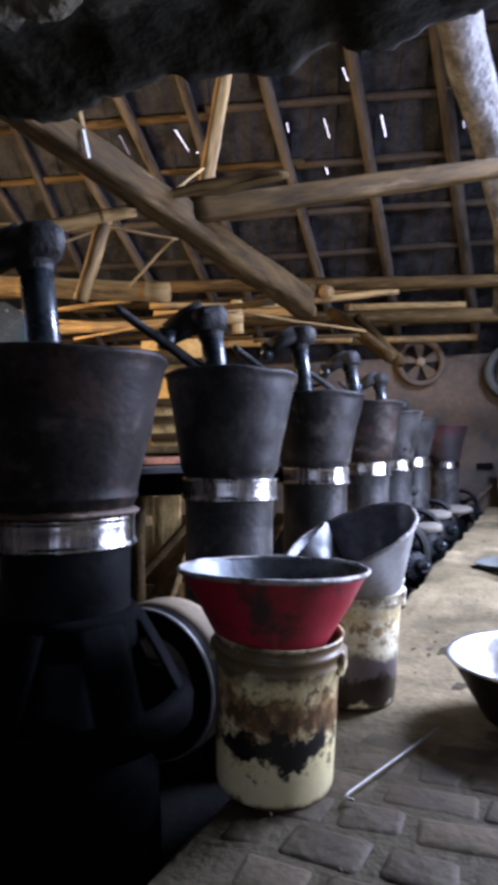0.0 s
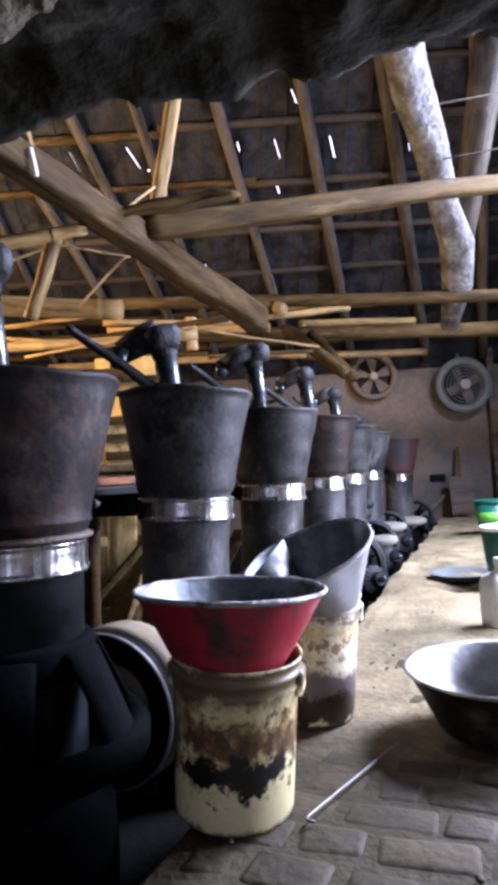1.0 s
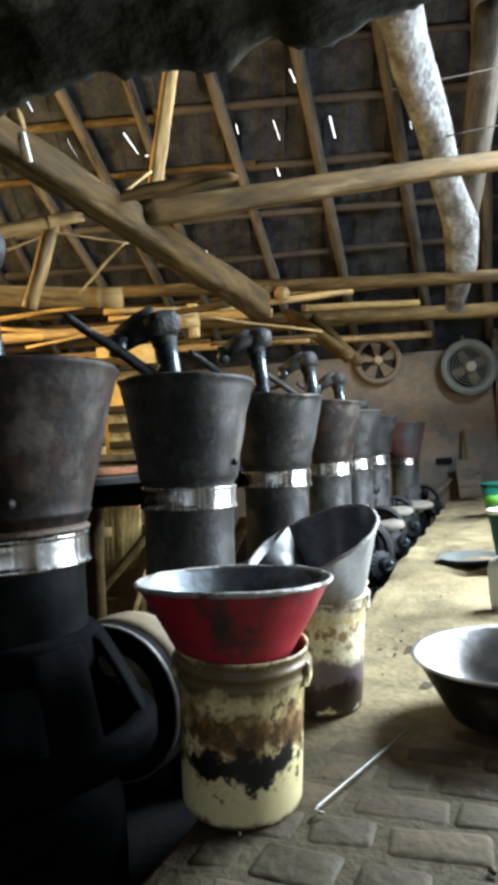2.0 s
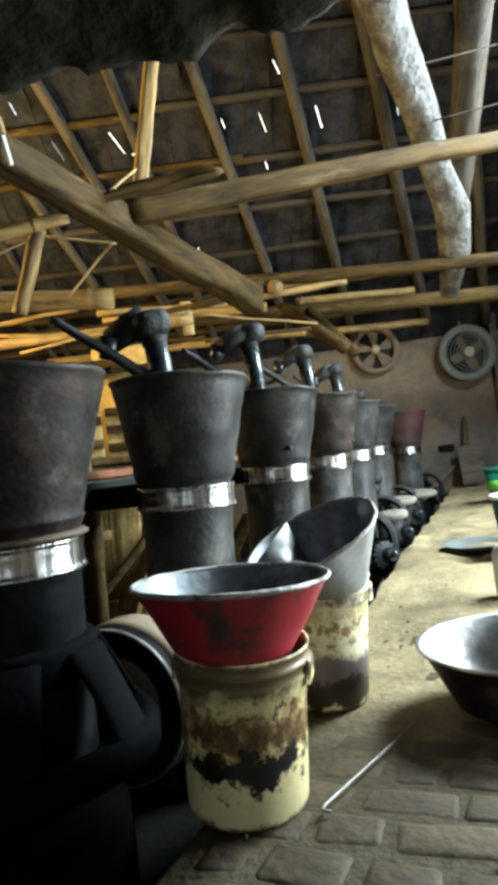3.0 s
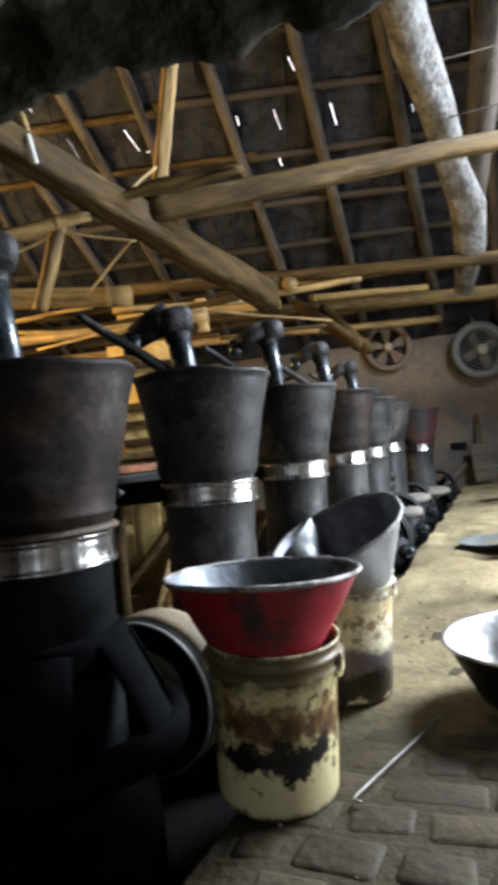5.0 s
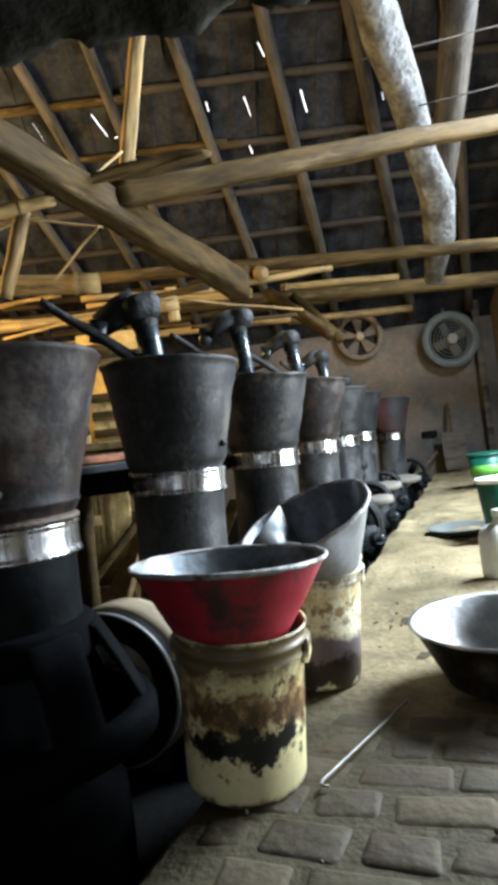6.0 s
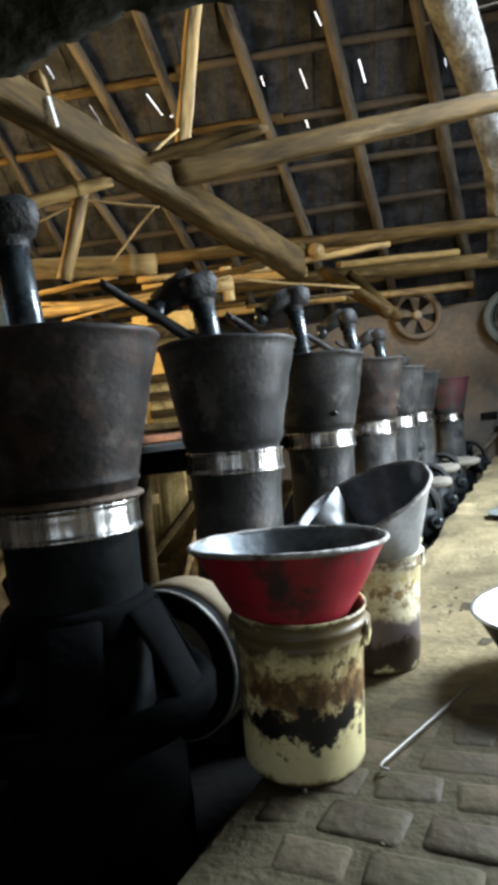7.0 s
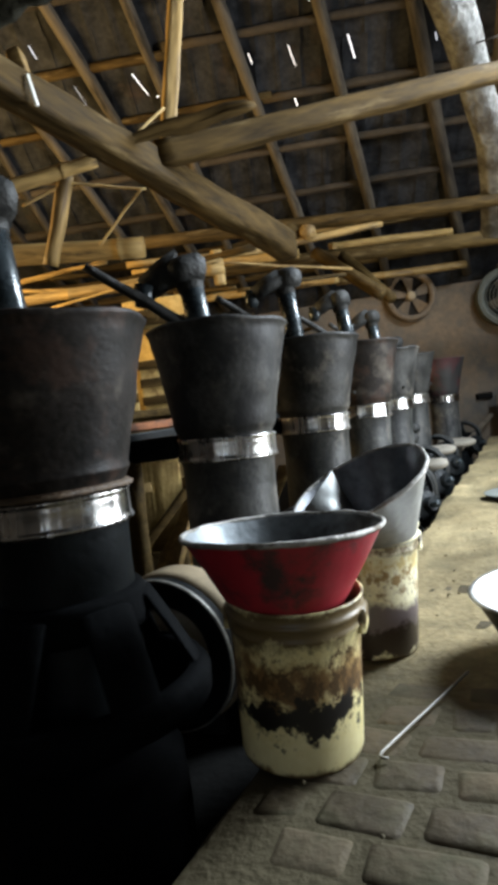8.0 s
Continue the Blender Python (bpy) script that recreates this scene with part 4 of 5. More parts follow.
# ---------------------------------------------------------------- buckets, funnels, basin
def bucket(x, y, lean, turn, scale, wide, label, dark):
    ob = thing("bucket", pose(x, y, 0.004, 0, lean, turn), label, "bucket", "stained buckets")
    prof = [(0.02, 0.004), (0.128, 0.0), (0.137, 0.004), (0.139, 0.012), (0.141, 0.10), (0.144, 0.24), (0.147, 0.300), (0.150, 0.302), (0.151, 0.310), (0.149, 0.314), (0.149, 0.330), (0.154, 0.333), (0.1555, 0.340), (0.153, 0.345),
            (0.151, 0.347), (0.151, 0.362), (0.154, 0.364), (0.1545, 0.370), (0.150, 0.372), (0.146, 0.366), (0.143, 0.25), (0.136, 0.03), (0.02, 0.02)]
    part("shell", lathe([(r * 1.055 * wide, z * scale) for r, z in prof], 64, wobble=0.006, seed=x), M["oily" if dark else "cream"], ob)
    for a in (28, 208):
        d = Vector((math.cos(radians(a)), math.sin(radians(a)), 0))
        lug = box((0.020, 0.066, 0.060), d * 0.160 * wide + Vector((0, 0, 0.312 * scale)), 0.010, Matrix.Rotation(radians(a), 3, "Z"))
        part("handle_lug", lug, M["oily" if dark else "cream"], ob)
    part("residue", lathe([(0.02, 0.10), (0.137 * wide, 0.10), (0.137 * wide, 0.106), (0.02, 0.112)], 40), M["seed"], ob, "dark residue in the bucket")
    return ob


bucket(-0.084, 1.492, 5.5, -40, 1.0, 0.97, "cream plastic bucket smeared brown with a black tar patch", False)
bucket(0.160, 2.030, 5.2, -22, 1.06, 0.93, "stained cream bucket with a dark oily lower half", True)


def tin_funnel(m, rim_r, low_r, height, outside, label, dents, flap):
    ob = thing("tin_funnel", m, label, "funnel")
    seg = 72

    def shell(thick, name, mat, lift):
        bm = bmesh.new()
        rings = []
        for k in range(11):
            t = k / 10
            ring = []
            for i in range(seg):
                a = 2 * math.pi * i / seg
                r = low_r + (rim_r - low_r) * t - thick
                r *= 1 + dents * noise.noise((math.cos(a) * 1.6, math.sin(a) * 1.6, t * 2 + rim_r))
                z = height * (t - 1) + 0.5 * dents * rim_r * noise.noise((math.cos(a) * 1.2 + 4, math.sin(a) * 1.2, 0)) * t + lift
                ring.append(bm.verts.new((r * math.cos(a), r * math.sin(a), z)))
            rings.append(ring)
        for a, b in zip(rings, rings[1:]):
            for i in range(seg):
                bm.faces.new((a[i], a[(i + 1) % seg], b[(i + 1) % seg], b[i]))
        return part(name, bm, mat, ob)

    shell(0.0, "outer_wall", outside, 0.0)
    # the grey funnel's inner wall has its shade in the darker tin
    shell(0.004, "inner_wall", M["shadetin"] if flap else M["greytin"], 0.001)
    rim = bmesh.new()
    rings = []
    for i in range(seg):
        a = 2 * math.pi * i / seg
        w = 1 + dents * noise.noise((math.cos(a) * 1.6, math.sin(a) * 1.6, 2 + rim_r))
        zc = 0.5 * dents * rim_r * noise.noise((math.cos(a) * 1.2 + 4, math.sin(a) * 1.2, 0))
        ring = []
        for k in range(8):
            b = 2 * math.pi * k / 8
            q = 0.0058 * (1 + 0.5 * noise.noise((a * 5, k * 0.3, rim_r)))
            ring.append(rim.verts.new(((rim_r * w + q * math.cos(b)) * math.cos(a), (rim_r * w + q * math.cos(b)) * math.sin(a), zc + q * 1.15 * math.sin(b))))
        rings.append(ring)
    for i in range(seg):
        for k in range(8):
            rim.faces.new((rings[i][k], rings[i][(k + 1) % 8], rings[(i + 1) % seg][(k + 1) % 8], rings[(i + 1) % seg][k]))
    part("rim", rim, M["tinrim"], ob, "worn rolled tin rim")
    if flap:
        a0, a1 = radians(165), radians(245)
        bm = bmesh.new()
        pts = []
        for a, t in ((a0, 1.0), (a1, 1.0), (a1 - 0.15, 0.22), (a0 + 0.25, 0.30)):
            r = (low_r + (rim_r - low_r) * t) * 0.955
            pts.append(Vector((r * math.cos(a), r * math.sin(a), height * (t - 1) + 0.006)))
        inner = [p * 1.0 + Vector((0.004, 0.002, 0.003)) for p in pts]
        va, vb = [bm.verts.new(p) for p in pts], [bm.verts.new(p) for p in inner]
        bm.faces.new(va)
        bm.faces.new(vb)
        for k in range(4):
            bm.faces.new((va[k], va[(k + 1) % 4], vb[(k + 1) % 4], vb[k]))
        # seam sheet in paler tin, so the lit left side is in the colour
        part("seam_patch", bm, M["tin"], ob, "overlapping sheet at the seam, paler to carry its light")
    return ob


tin_funnel(pose(-0.062, 1.475, 0.516, -1.5, 3.5, 20), 0.229, 0.105, 0.215, M["funnelred"], "red-painted tin funnel resting in a stained bucket", 0.02, False)
axis = Vector((-0.35, -0.22, 0.91)).normalized()
tilt = axis.to_track_quat("Z", "Y").to_matrix().to_4x4()
tin_funnel(Matrix.Translation((0.172, 1.945, 0.528)) @ tilt, 0.216, 0.062, 0.255, M["tin"], "tilted grey tin funnel leaning out of a stained bucket", 0.035, True)


def basin(x, y):
    ob = thing("iron_basin", pose(x, y, 0.002, 0, 0, 0), "wide tapered iron basin standing on the floor", "basin")
    prof = [(0.02, 0.0), (0.172, 0.0), (0.182, 0.006), (0.215, 0.07), (0.262, 0.165), (0.276, 0.172), (0.279, 0.177), (0.275, 0.182), (0.260, 0.176), (0.211, 0.075), (0.178, 0.012), (0.02, 0.010)]
    bowl = part("bowl", lathe(prof, 72, wobble=0.012, seed=2), [M["basin"], M["rusty"]], ob)
    # outer faces get dark rusty iron, which also carries the shade on them
    for f in bowl.data.polygons:
        out = f.center.x * f.normal.x + f.center.y * f.normal.y
        f.material_index = 1 if out > 0.02 and f.center.z < 0.168 else 0
    for a in (100, 280):
        t = Matrix.Rotation(radians(a), 3, "Z")
        part("handle", tube([t @ Vector((0.262, -0.06, 0.16)), t @ Vector((0.300, -0.04, 0.165)), t @ Vector((0.305, 0.04, 0.165)), t @ Vector((0.262, 0.06, 0.16))], (0.006,) * 4, 8), M["bare"], ob)


basin(0.705, 1.815)


def iron_rod():
    bm = tube([(0.097, 1.374, 0.010), (0.086, 1.380, 0.010), (0.080, 1.388, 0.010), (0.088, 1.404, 0.010), (0.22, 1.562, 0.009), (0.372, 1.744, 0.009)], (0.0034,) * 6, 10)
    ob = link("iron_rod", bm, M["bare"])
    tagged(ob, "thin bright iron rod with a hooked end on the floor", "rod")


iron_rod()


def jerrycan(x, y, turn):
    ob = thing("jerrycan", pose(x, y, 0.002, 0, 0, turn), "milky white plastic jerrycan standing on the floor", "jerrycan")
    bm = bmesh.new()
    rings = []
    for z, wx, wy in ((0.0, 0.085, 0.060), (0.006, 0.093, 0.068), (0.05, 0.095, 0.070), (0.19, 0.095, 0.070), (0.225, 0.085, 0.062), (0.248, 0.050, 0.045), (0.258, 0.028, 0.028), (0.29, 0.026, 0.026)):
        ring = []
        for k in range(32):
            a = 2 * math.pi * k / 32
            c, s = math.cos(a), math.sin(a)
            p = 2 if z > 0.25 else 5
            q = (abs(c) ** p + abs(s) ** p) ** (-1 / p)
            ring.append(bm.verts.new((wx * q * c, wy * q * s, z)))
        rings.append(ring)
    for a, b in zip(rings, rings[1:]):
        for k in range(32):
            bm.faces.new((a[k], a[(k + 1) % 32], b[(k + 1) % 32], b[k]))
    bm.faces.new(rings[0])
    bm.faces.new(rings[-1])
    part("body", bm, M["white"], ob)
    part("cap", lathe([(0.004, 0.288), (0.030, 0.288), (0.031, 0.292), (0.031, 0.315), (0.028, 0.320), (0.004, 0.320)], 24), M["white"], ob)
    part("grip", tube([(0.03, 0, 0.25), (0.045, 0, 0.285), (0.08, 0, 0.275), (0.088, 0, 0.215)], (0.013, 0.012, 0.012, 0.014), 12), M["white"], ob)


jerrycan(1.17, 2.93, 15)


def green_pail(x, y, s, upper, label):
    ob = thing("pail", pose(x, y, 0.0), label, "pail", "green pails")
    part("body", lathe([(0.02, 0.0), (0.115 * s, 0.0), (0.12 * s, 0.006), (0.150 * s, 0.34), (0.146 * s, 0.34), (0.115 * s, 0.012), (0.02, 0.010)], 44), M["green"], ob)
    part("rim", lathe([(0.149 * s, 0.335), (0.158 * s, 0.338), (0.160 * s, 0.352), (0.156 * s, 0.362), (0.147 * s, 0.360)], 44), M["white"] if not upper else M["green"], ob, "pale rim")
    if upper:
        part("stripe", lathe([(0.131 * s, 0.13), (0.135 * s, 0.13), (0.146 * s, 0.24), (0.142 * s, 0.24)], 44), M["lime"], ob, "bright green stripe")


green_pail(1.63, 3.95, 1.05, False, "dark green plastic pail with a pale rim")
green_pail(2.58, 6.55, 1.3, True, "green plastic pail with a bright stripe")


def floor_things():
    ob = thing("shallow_pan", pose(1.44, 4.28, -0.012), "dark shallow pan lying in the floor dust", "pan")
    part("pan", lathe([(0.02, 0.0), (0.17, 0.0), (0.215, 0.035), (0.22, 0.04), (0.212, 0.038), (0.168, 0.006), (0.02, 0.006)], 44, wobble=0.03), M["disc"], ob)
    tagged(link("wooden_batten", pole((1.95, 7.5, 0.03), (2.80, 8.9, 0.30), 0.035, 0.025, bend=0.01), M["rafter"]), "grey stick leaning low against the wall", "stick")
    ob = thing("wooden_shovel", pose(3.02, 8.75, 0), "dark broad shovel leaning on the back wall", "shovel")
    part("blade", box((0.34, 0.03, 0.55), (0, 0.02, 0.30), 0.01, Matrix.Rotation(radians(-10), 3, "X")), M["rafter"], ob)
    part("handle", pole((0.0, 0.06, 0.50), (0.05, 0.22, 0.98), 0.022, bend=0.01), M["timber"], ob)
    for k, (x, y, z, r, mat) in enumerate(((0.995, 4.75, 0.225, 0.125, "stone"), (1.244, 5.6, 0.240, 0.16, "stone"), (1.671, 6.6, 0.195, 0.19, "stone"))):
        ob = thing("stone_slab", pose(x, y, z, 3, -3, 30 * k), "round pale worn slab laid over the drive pit", "slab", "pit slabs")
        part("slab", lathe([(0.02, -0.03), (r * 0.9, -0.03), (r, -0.018), (r * 1.01, 0.008), (r * 0.95, 0.020), (r * 0.4, 0.024), (0.02, 0.022)], 36, wobble=0.09, seed=k), M[mat], ob)
        part("support", box((0.12, 0.14, z + 0.33), (-0.05, 0.02, -(z + 0.33) / 2 - 0.02), 0.012), M["grease"], ob)
    for x, y, z in ((0.80, 4.72, 0.30), (0.99, 5.35, 0.36), (1.10, 5.75, 0.42), (0.42, 3.78, 0.24)):
        ob = thing("oil_cup", pose(x, y, z), "grease-caked knob on a short stalk over the drive pit", "oil cup", "oil cups")
        part("knob", lathe([(0.012, -0.02), (0.045, -0.012), (0.062, 0.02), (0.055, 0.055), (0.03, 0.075), (0.01, 0.078)], 16, wobble=0.2, seed=x), M["grease"], ob)
        part("stalk", tube([(0, 0, -z - 0.34), (0, 0, -0.01)], (0.026, 0.022), 10, 0.3), M["grease"], ob)
    ob = thing("brick_block", pose(0.93, 2.42, 0.0, 0, 0, -20), "loose pale brick on the floor beside the basin", "brick")
    part("brick_body", box((0.20, 0.09, 0.065), (0, 0, 0.032), 0.006, None, 0.002), M["stone"], ob)


floor_things()


# ---------------------------------------------------------------- on the back wall
def spoked_wheel():
    ob = thing("exhaust_fan", pose(1.925, 8.96, 2.09), "dusty tan exhaust fan with broad blades in a ring", "fan")
    ring = bmesh.new()
    seg = 48
    prof = ((0.27, -0.06), (0.335, -0.06), (0.345, -0.03), (0.345, 0.09), (0.27, 0.09))
    rings = [[ring.verts.new((r * math.cos(2 * math.pi * k / seg), h, r * math.sin(2 * math.pi * k / seg))) for k in range(seg)] for r, h in prof]
    for a, b in zip(rings, rings[1:] + rings[:1]):
        for k in range(seg):
            ring.faces.new((a[k], a[(k + 1) % seg], b[(k + 1) % seg], b[k]))
    part("ring", ring, M["mud"], ob)
    for k in range(5):
        a = 2 * math.pi * k / 5 + 0.35
        m = Matrix.Rotation(-a, 3, "Y") @ Matrix.Rotation(radians(25), 3, "X")
        blade = bmesh.new()
        loop = [(0.04, -0.025), (0.245, -0.088), (0.262, 0.0), (0.25, 0.088), (0.04, 0.025)]
        fa = [blade.verts.new(m @ Vector((u, -0.004, v))) for u, v in loop]
        fb = [blade.verts.new(m @ Vector((u, 0.004, v))) for u, v in loop]
        blade.faces.new(fa)
        blade.faces.new(fb)
        for i in range(5):
            blade.faces.new((fa[i], fa[(i + 1) % 5], fb[(i + 1) % 5], fb[i]))
        part("blade", blade, M["mud"], ob, smooth=False)
    part("hub", tube([(0, -0.07, 0), (0, -0.06, 0), (0, 0.05, 0)], (0.04, 0.06, 0.06), 20), M["pale"], ob)
    # dark disc that gives the shade between the blades
    part("back_plate", tube([(0, 0.07, 0), (0, 0.085, 0)], (0.30, 0.30), 40), M["batten"], ob)


def wall_fan():
    ob = thing("wall_fan", pose(3.19, 8.86, 1.875), "grey-green round wall fan behind a ringed guard", "fan")
    seg = 48
    for r in (0.39, 0.345, 0.30, 0.255, 0.21, 0.165, 0.12):
        bm = bmesh.new()
        q = 0.014 if r > 0.38 else 0.006
        y = -0.10 + 0.08 * (r / 0.39) ** 2
        rings = [[bm.verts.new(((r + q * math.cos(b)) * math.cos(2 * math.pi * k / seg), y + q * math.sin(b), (r + q * math.cos(b)) * math.sin(2 * math.pi * k / seg))) for k in range(seg)] for b in (0, 1.57, 3.14, 4.71)]
        for a, b in zip(rings, rings[1:] + rings[:1]):
            for k in range(seg):
                bm.faces.new((a[k], a[(k + 1) % seg], b[(k + 1) % seg], b[k]))
        part("guard_ring", bm, M["disc"], ob)
    part("drum", ring_band([(0.27, 0.05), (0.30, -0.015), (0.345, -0.045), (0.385, -0.02), (0.385, 0.16), (0.27, 0.16)], closed=True), M["disc"], ob)
    # black disc in place of the shade within the drum
    part("backing", tube([(0, 0.06, 0), (0, 0.10, 0)], (0.28, 0.28), 40), M["black"], ob, "black disc for the shade inside the fan")
    part("hub", tube([(0, -0.12, 0), (0, -0.115, 0), (0, 0.02, 0)], (0.06, 0.075, 0.08), 24), M["stone"], ob, "pale hub")
    for k in range(4):
        a = 2 * math.pi * k / 4 + 0.4
        d = Vector((math.cos(a), 0, math.sin(a)))
        part("blade", box((0.18, 0.01, 0.13), d * 0.16 + Vector((0, 0.01, 0)), 0.003, Matrix.Rotation(-a, 3, "Y") @ Matrix.Rotation(radians(20), 3, "X")), M["rafter"], ob)
    part("bracket", box((0.05, 0.06, 0.7), (0.0, 0.17, 0.25), 0.006), M["rafter"], ob)


spoked_wheel()
wall_fan()


def wall_marks():
    ob = thing("wall_niche", pose(2.77, 9.03, 0.57), "small dark block standing in for a shaded niche", "niche")
    # a near-black block gives the niche's shade; the wall has no hole
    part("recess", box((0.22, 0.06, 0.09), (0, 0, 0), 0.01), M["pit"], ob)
    bm = box((0.10, 0.10, 2.4), (3.62, 8.95, 1.2), 0.01)
    tagged(link("door_post", bm, M["rafter"]), "dark upright post against the back wall", "post")


wall_marks()


# ---------------------------------------------------------------- behind the presses
def timber_rack():
    ob = thing("timber_rack", Matrix(), "rough timber rack loaded with clutter behind the presses", "rack")
    for x, y in ((-1.66, 2.6), (-2.45, 2.85), (-1.55, 3.5), (-2.4, 3.7)):
        part("post", box((0.10, 0.09, 1.12), (x, y, 0.20), 0.012, Matrix.Rotation(radians(12), 3, "Z"), 0.004), M["timber"], ob)
    part("shelf_board", box((1.25, 0.95, 0.05), (-2.05, 3.15, 0.785), 0.008, Matrix.Rotation(radians(12), 3, "Z"), 0.004), M["timber"], ob, "reddish shelf board")
    part("shelf_board", box((1.2, 0.9, 0.04), (-2.05, 3.15, 0.28), 0.008, Matrix.Rotation(radians(12), 3, "Z"), 0.004), M["timber"], ob)
    for k, (x, y, sx, sz, mat, label) in enumerate(((-2.20, 3.05, 0.16, 0.34, "sack", "folded grey woven sack on the rack"), (-1.98, 3.15, 0.14, 0.26, "pale", "tan carton standing on the rack"),
                                   (-1.72, 3.0, 0.16, 0.22, "disc", "dusty green tin on the rack"), (-2.42, 3.2, 0.2, 0.42, "white", "whitish plastic drum on the rack"))):
        item = thing("carton" if mat == "pale" else "tin_can" if mat == "disc" else "drum" if mat == "white" else "folded_sack", pose(x, y, 0.812, 0, 0, 20 * k), label, "container")
        if mat in ("disc", "white"):
            part("can", lathe([(0.01, 0.0), (sx * 0.5, 0.0), (sx * 0.52, 0.01), (sx * 0.5, 0.02), (sx * 0.5, sz - 0.02), (sx * 0.52, sz - 0.01), (sx * 0.45, sz), (0.01, sz)], 28), M[mat], item)
        else:
            part("body", box((sx, 0.14, sz), (0, 0, sz / 2), 0.015, None, 0.006), M[mat], item)
    for a, b, r in (((-1.33, 2.36, 0.56), (-1.12, 2.22, 0.05), 0.042), ((-1.9, 2.5, -0.3), (-1.2, 2.75, 0.5), 0.035), ((-2.6, 3.0, 1.25), (-1.45, 3.1, 1.12), 0.03), ((-2.5, 3.0, 1.0), (-1.5, 2.6, 1.45), 0.025)):
        tagged(link("loose_pole", pole(a, b, r, bend=0.015, nodes=0.3), M["bamboo"]), "loose yellow pole among the clutter", "pole", "loose poles")
    rnd = random.Random(9)
    for k in range(14):
        t = rnd.uniform(0.15, 0.95)
        x, y = -0.95 + 2.2 * t + rnd.uniform(-0.75, -0.35), 1.9 + 5.2 * t
        L = rnd.uniform(0.5, 1.1)
        m = Matrix.Rotation(rnd.uniform(-0.5, 0.9), 3, "Z") @ Matrix.Rotation(rnd.uniform(-0.9, 0.5), 3, "Y")
        z = abs((m @ Vector((L / 2, 0, 0))).z) - 0.32
        tagged(link("loose_plank", box((L, rnd.uniform(0.08, 0.18), 0.028), (x, y, z), 0.004, m, 0.003), M["bamboo" if k % 2 else "timber"]), "loose split plank leaning among the clutter behind the presses", "plank", "loose planks")
    for x, y, z, sx, sz in ((-1.02, 5.35, 1.14, 0.36, 0.42), (-0.75, 5.85, 1.08, 0.30, 0.30), (-1.35, 4.8, 1.18, 0.45, 0.5)):
        item = thing("wooden_crate", pose(x, y, z, 0, 0, 12), "wooden crate in the clutter, pale to carry the warm light", "crate", "crates")
        # the crate's light tan carries the warm light behind the presses
        part("crate_body", box((sx, 0.3, sz), (0, 0, 0), 0.01, None, 0.004), M["straw"], item)
        for q in (-0.3, 0.05, 0.4):
            part("slat", box((sx + 0.01, 0.02, 0.07), (0, -0.16, q * sz), 0.004), M["timber"], item)
    for k in range(26):
        x, y = rnd.uniform(-3.0, -1.25), rnd.uniform(2.2, 4.3)
        z = rnd.choice((-0.33, -0.33, 0.30, 0.81))
        if z > 0 and not (-2.55 < x < -1.6 and 2.85 < y < 3.45):
            z = -0.33
        sx, sy, sz = rnd.uniform(0.12, 0.34), rnd.uniform(0.12, 0.3), rnd.uniform(0.12, 0.45 if z < 0 else 0.3)
        mat = M[rnd.choice(("sack", "timber", "rafter", "disc", "grease", "pale", "timber"))]
        if k % 3 == 0:
            item = thing("old_can", pose(x, y, z, 0, 0, 10 * k), "dusty old can in the dim clutter", "can", "clutter")
            part("can_body", lathe([(0.01, 0.0), (sx * 0.5, 0.0), (sx * 0.51, 0.012), (sx * 0.5, sz - 0.02), (sx * 0.52, sz - 0.01), (sx * 0.46, sz), (0.01, sz - 0.004)], 22, wobble=0.03, seed=k), mat, item)
        else:
            item = thing("dusty_sack", pose(x, y, z, 0, 0, 23 * k), "lumpy dusty filled sack in the dim clutter", "sack", "clutter")
            bm = box((sx, sy, sz), (0, 0, sz / 2), 0.04)
            for v in bm.verts:
                v.co *= 1 + 0.25 * noise.noise((v.co.x * 7 + k, v.co.y * 7, v.co.z * 7))
                v.co.z = max(v.co.z, 0.0)
            part("sack_body", bm, mat, item)
            part("sack_neck", lathe([(0.01, 0.0), (0.05, 0.0), (0.03, 0.03), (0.055, 0.07), (0.01, 0.068)], 14, wobble=0.2, seed=k, centre=(0, 0, sz - 0.03)), mat, item)
    for a, b, w in (((-0.80, 2.75, -0.30), (-0.52, 3.05, 0.52), 0.16), ((-0.95, 3.05, -0.30), (-0.78, 3.35, 0.72), 0.13), ((-1.05, 3.6, -0.3), (-0.95, 3.7, 1.45), 0.14), ((-0.62, 3.9, -0.3), (-0.58, 4.0, 1.2), 0.18)):
        a, b = Vector(a), Vector(b)
        turn = (b - a).to_track_quat("Z", "Y").to_matrix()
        tagged(link("leaning_board", box((w, 0.03, (b - a).length), (a + b) / 2, 0.005, turn, 0.003), M["bamboo"]), "yellowish board leaning behind the presses", "board", "leaning boards")
    # torn carton and plank seen between the first two presses
    carton = bmesh.new()
    n = 22
    front, back = [], []
    for k in range(n + 1):
        u = k / n
        top = 0.42 + 0.02 * noise.noise((k * 0.9, 1, 0)) + 0.015 * (k % 2)
        for side, dy in ((front, 0.0), (back, 0.006)):
            lo = carton.verts.new((u * 0.27, dy + 0.012 * math.sin(u * 5), 0.0))
            hi = carton.verts.new((u * 0.27 + 0.01, dy + 0.03 + 0.012 * math.sin(u * 7), top))
            side.append((lo, hi))
    for k in range(n):
        for side in (front, back):
            carton.faces.new((side[k][0], side[k + 1][0], side[k + 1][1], side[k][1]))
        carton.faces.new((front[k][1], front[k + 1][1], back[k + 1][1], back[k][1]))
        carton.faces.new((front[k][0], front[k + 1][0], back[k + 1][0], back[k][0]))
    for side in (0, n):
        carton.faces.new((front[side][0], front[side][1], back[side][1], back[side][0]))
    item = thing("torn_carton", pose(-0.83, 2.95, 0.20, 0, 0, 6), "torn yellow strawboard carton behind the presses", "carton")
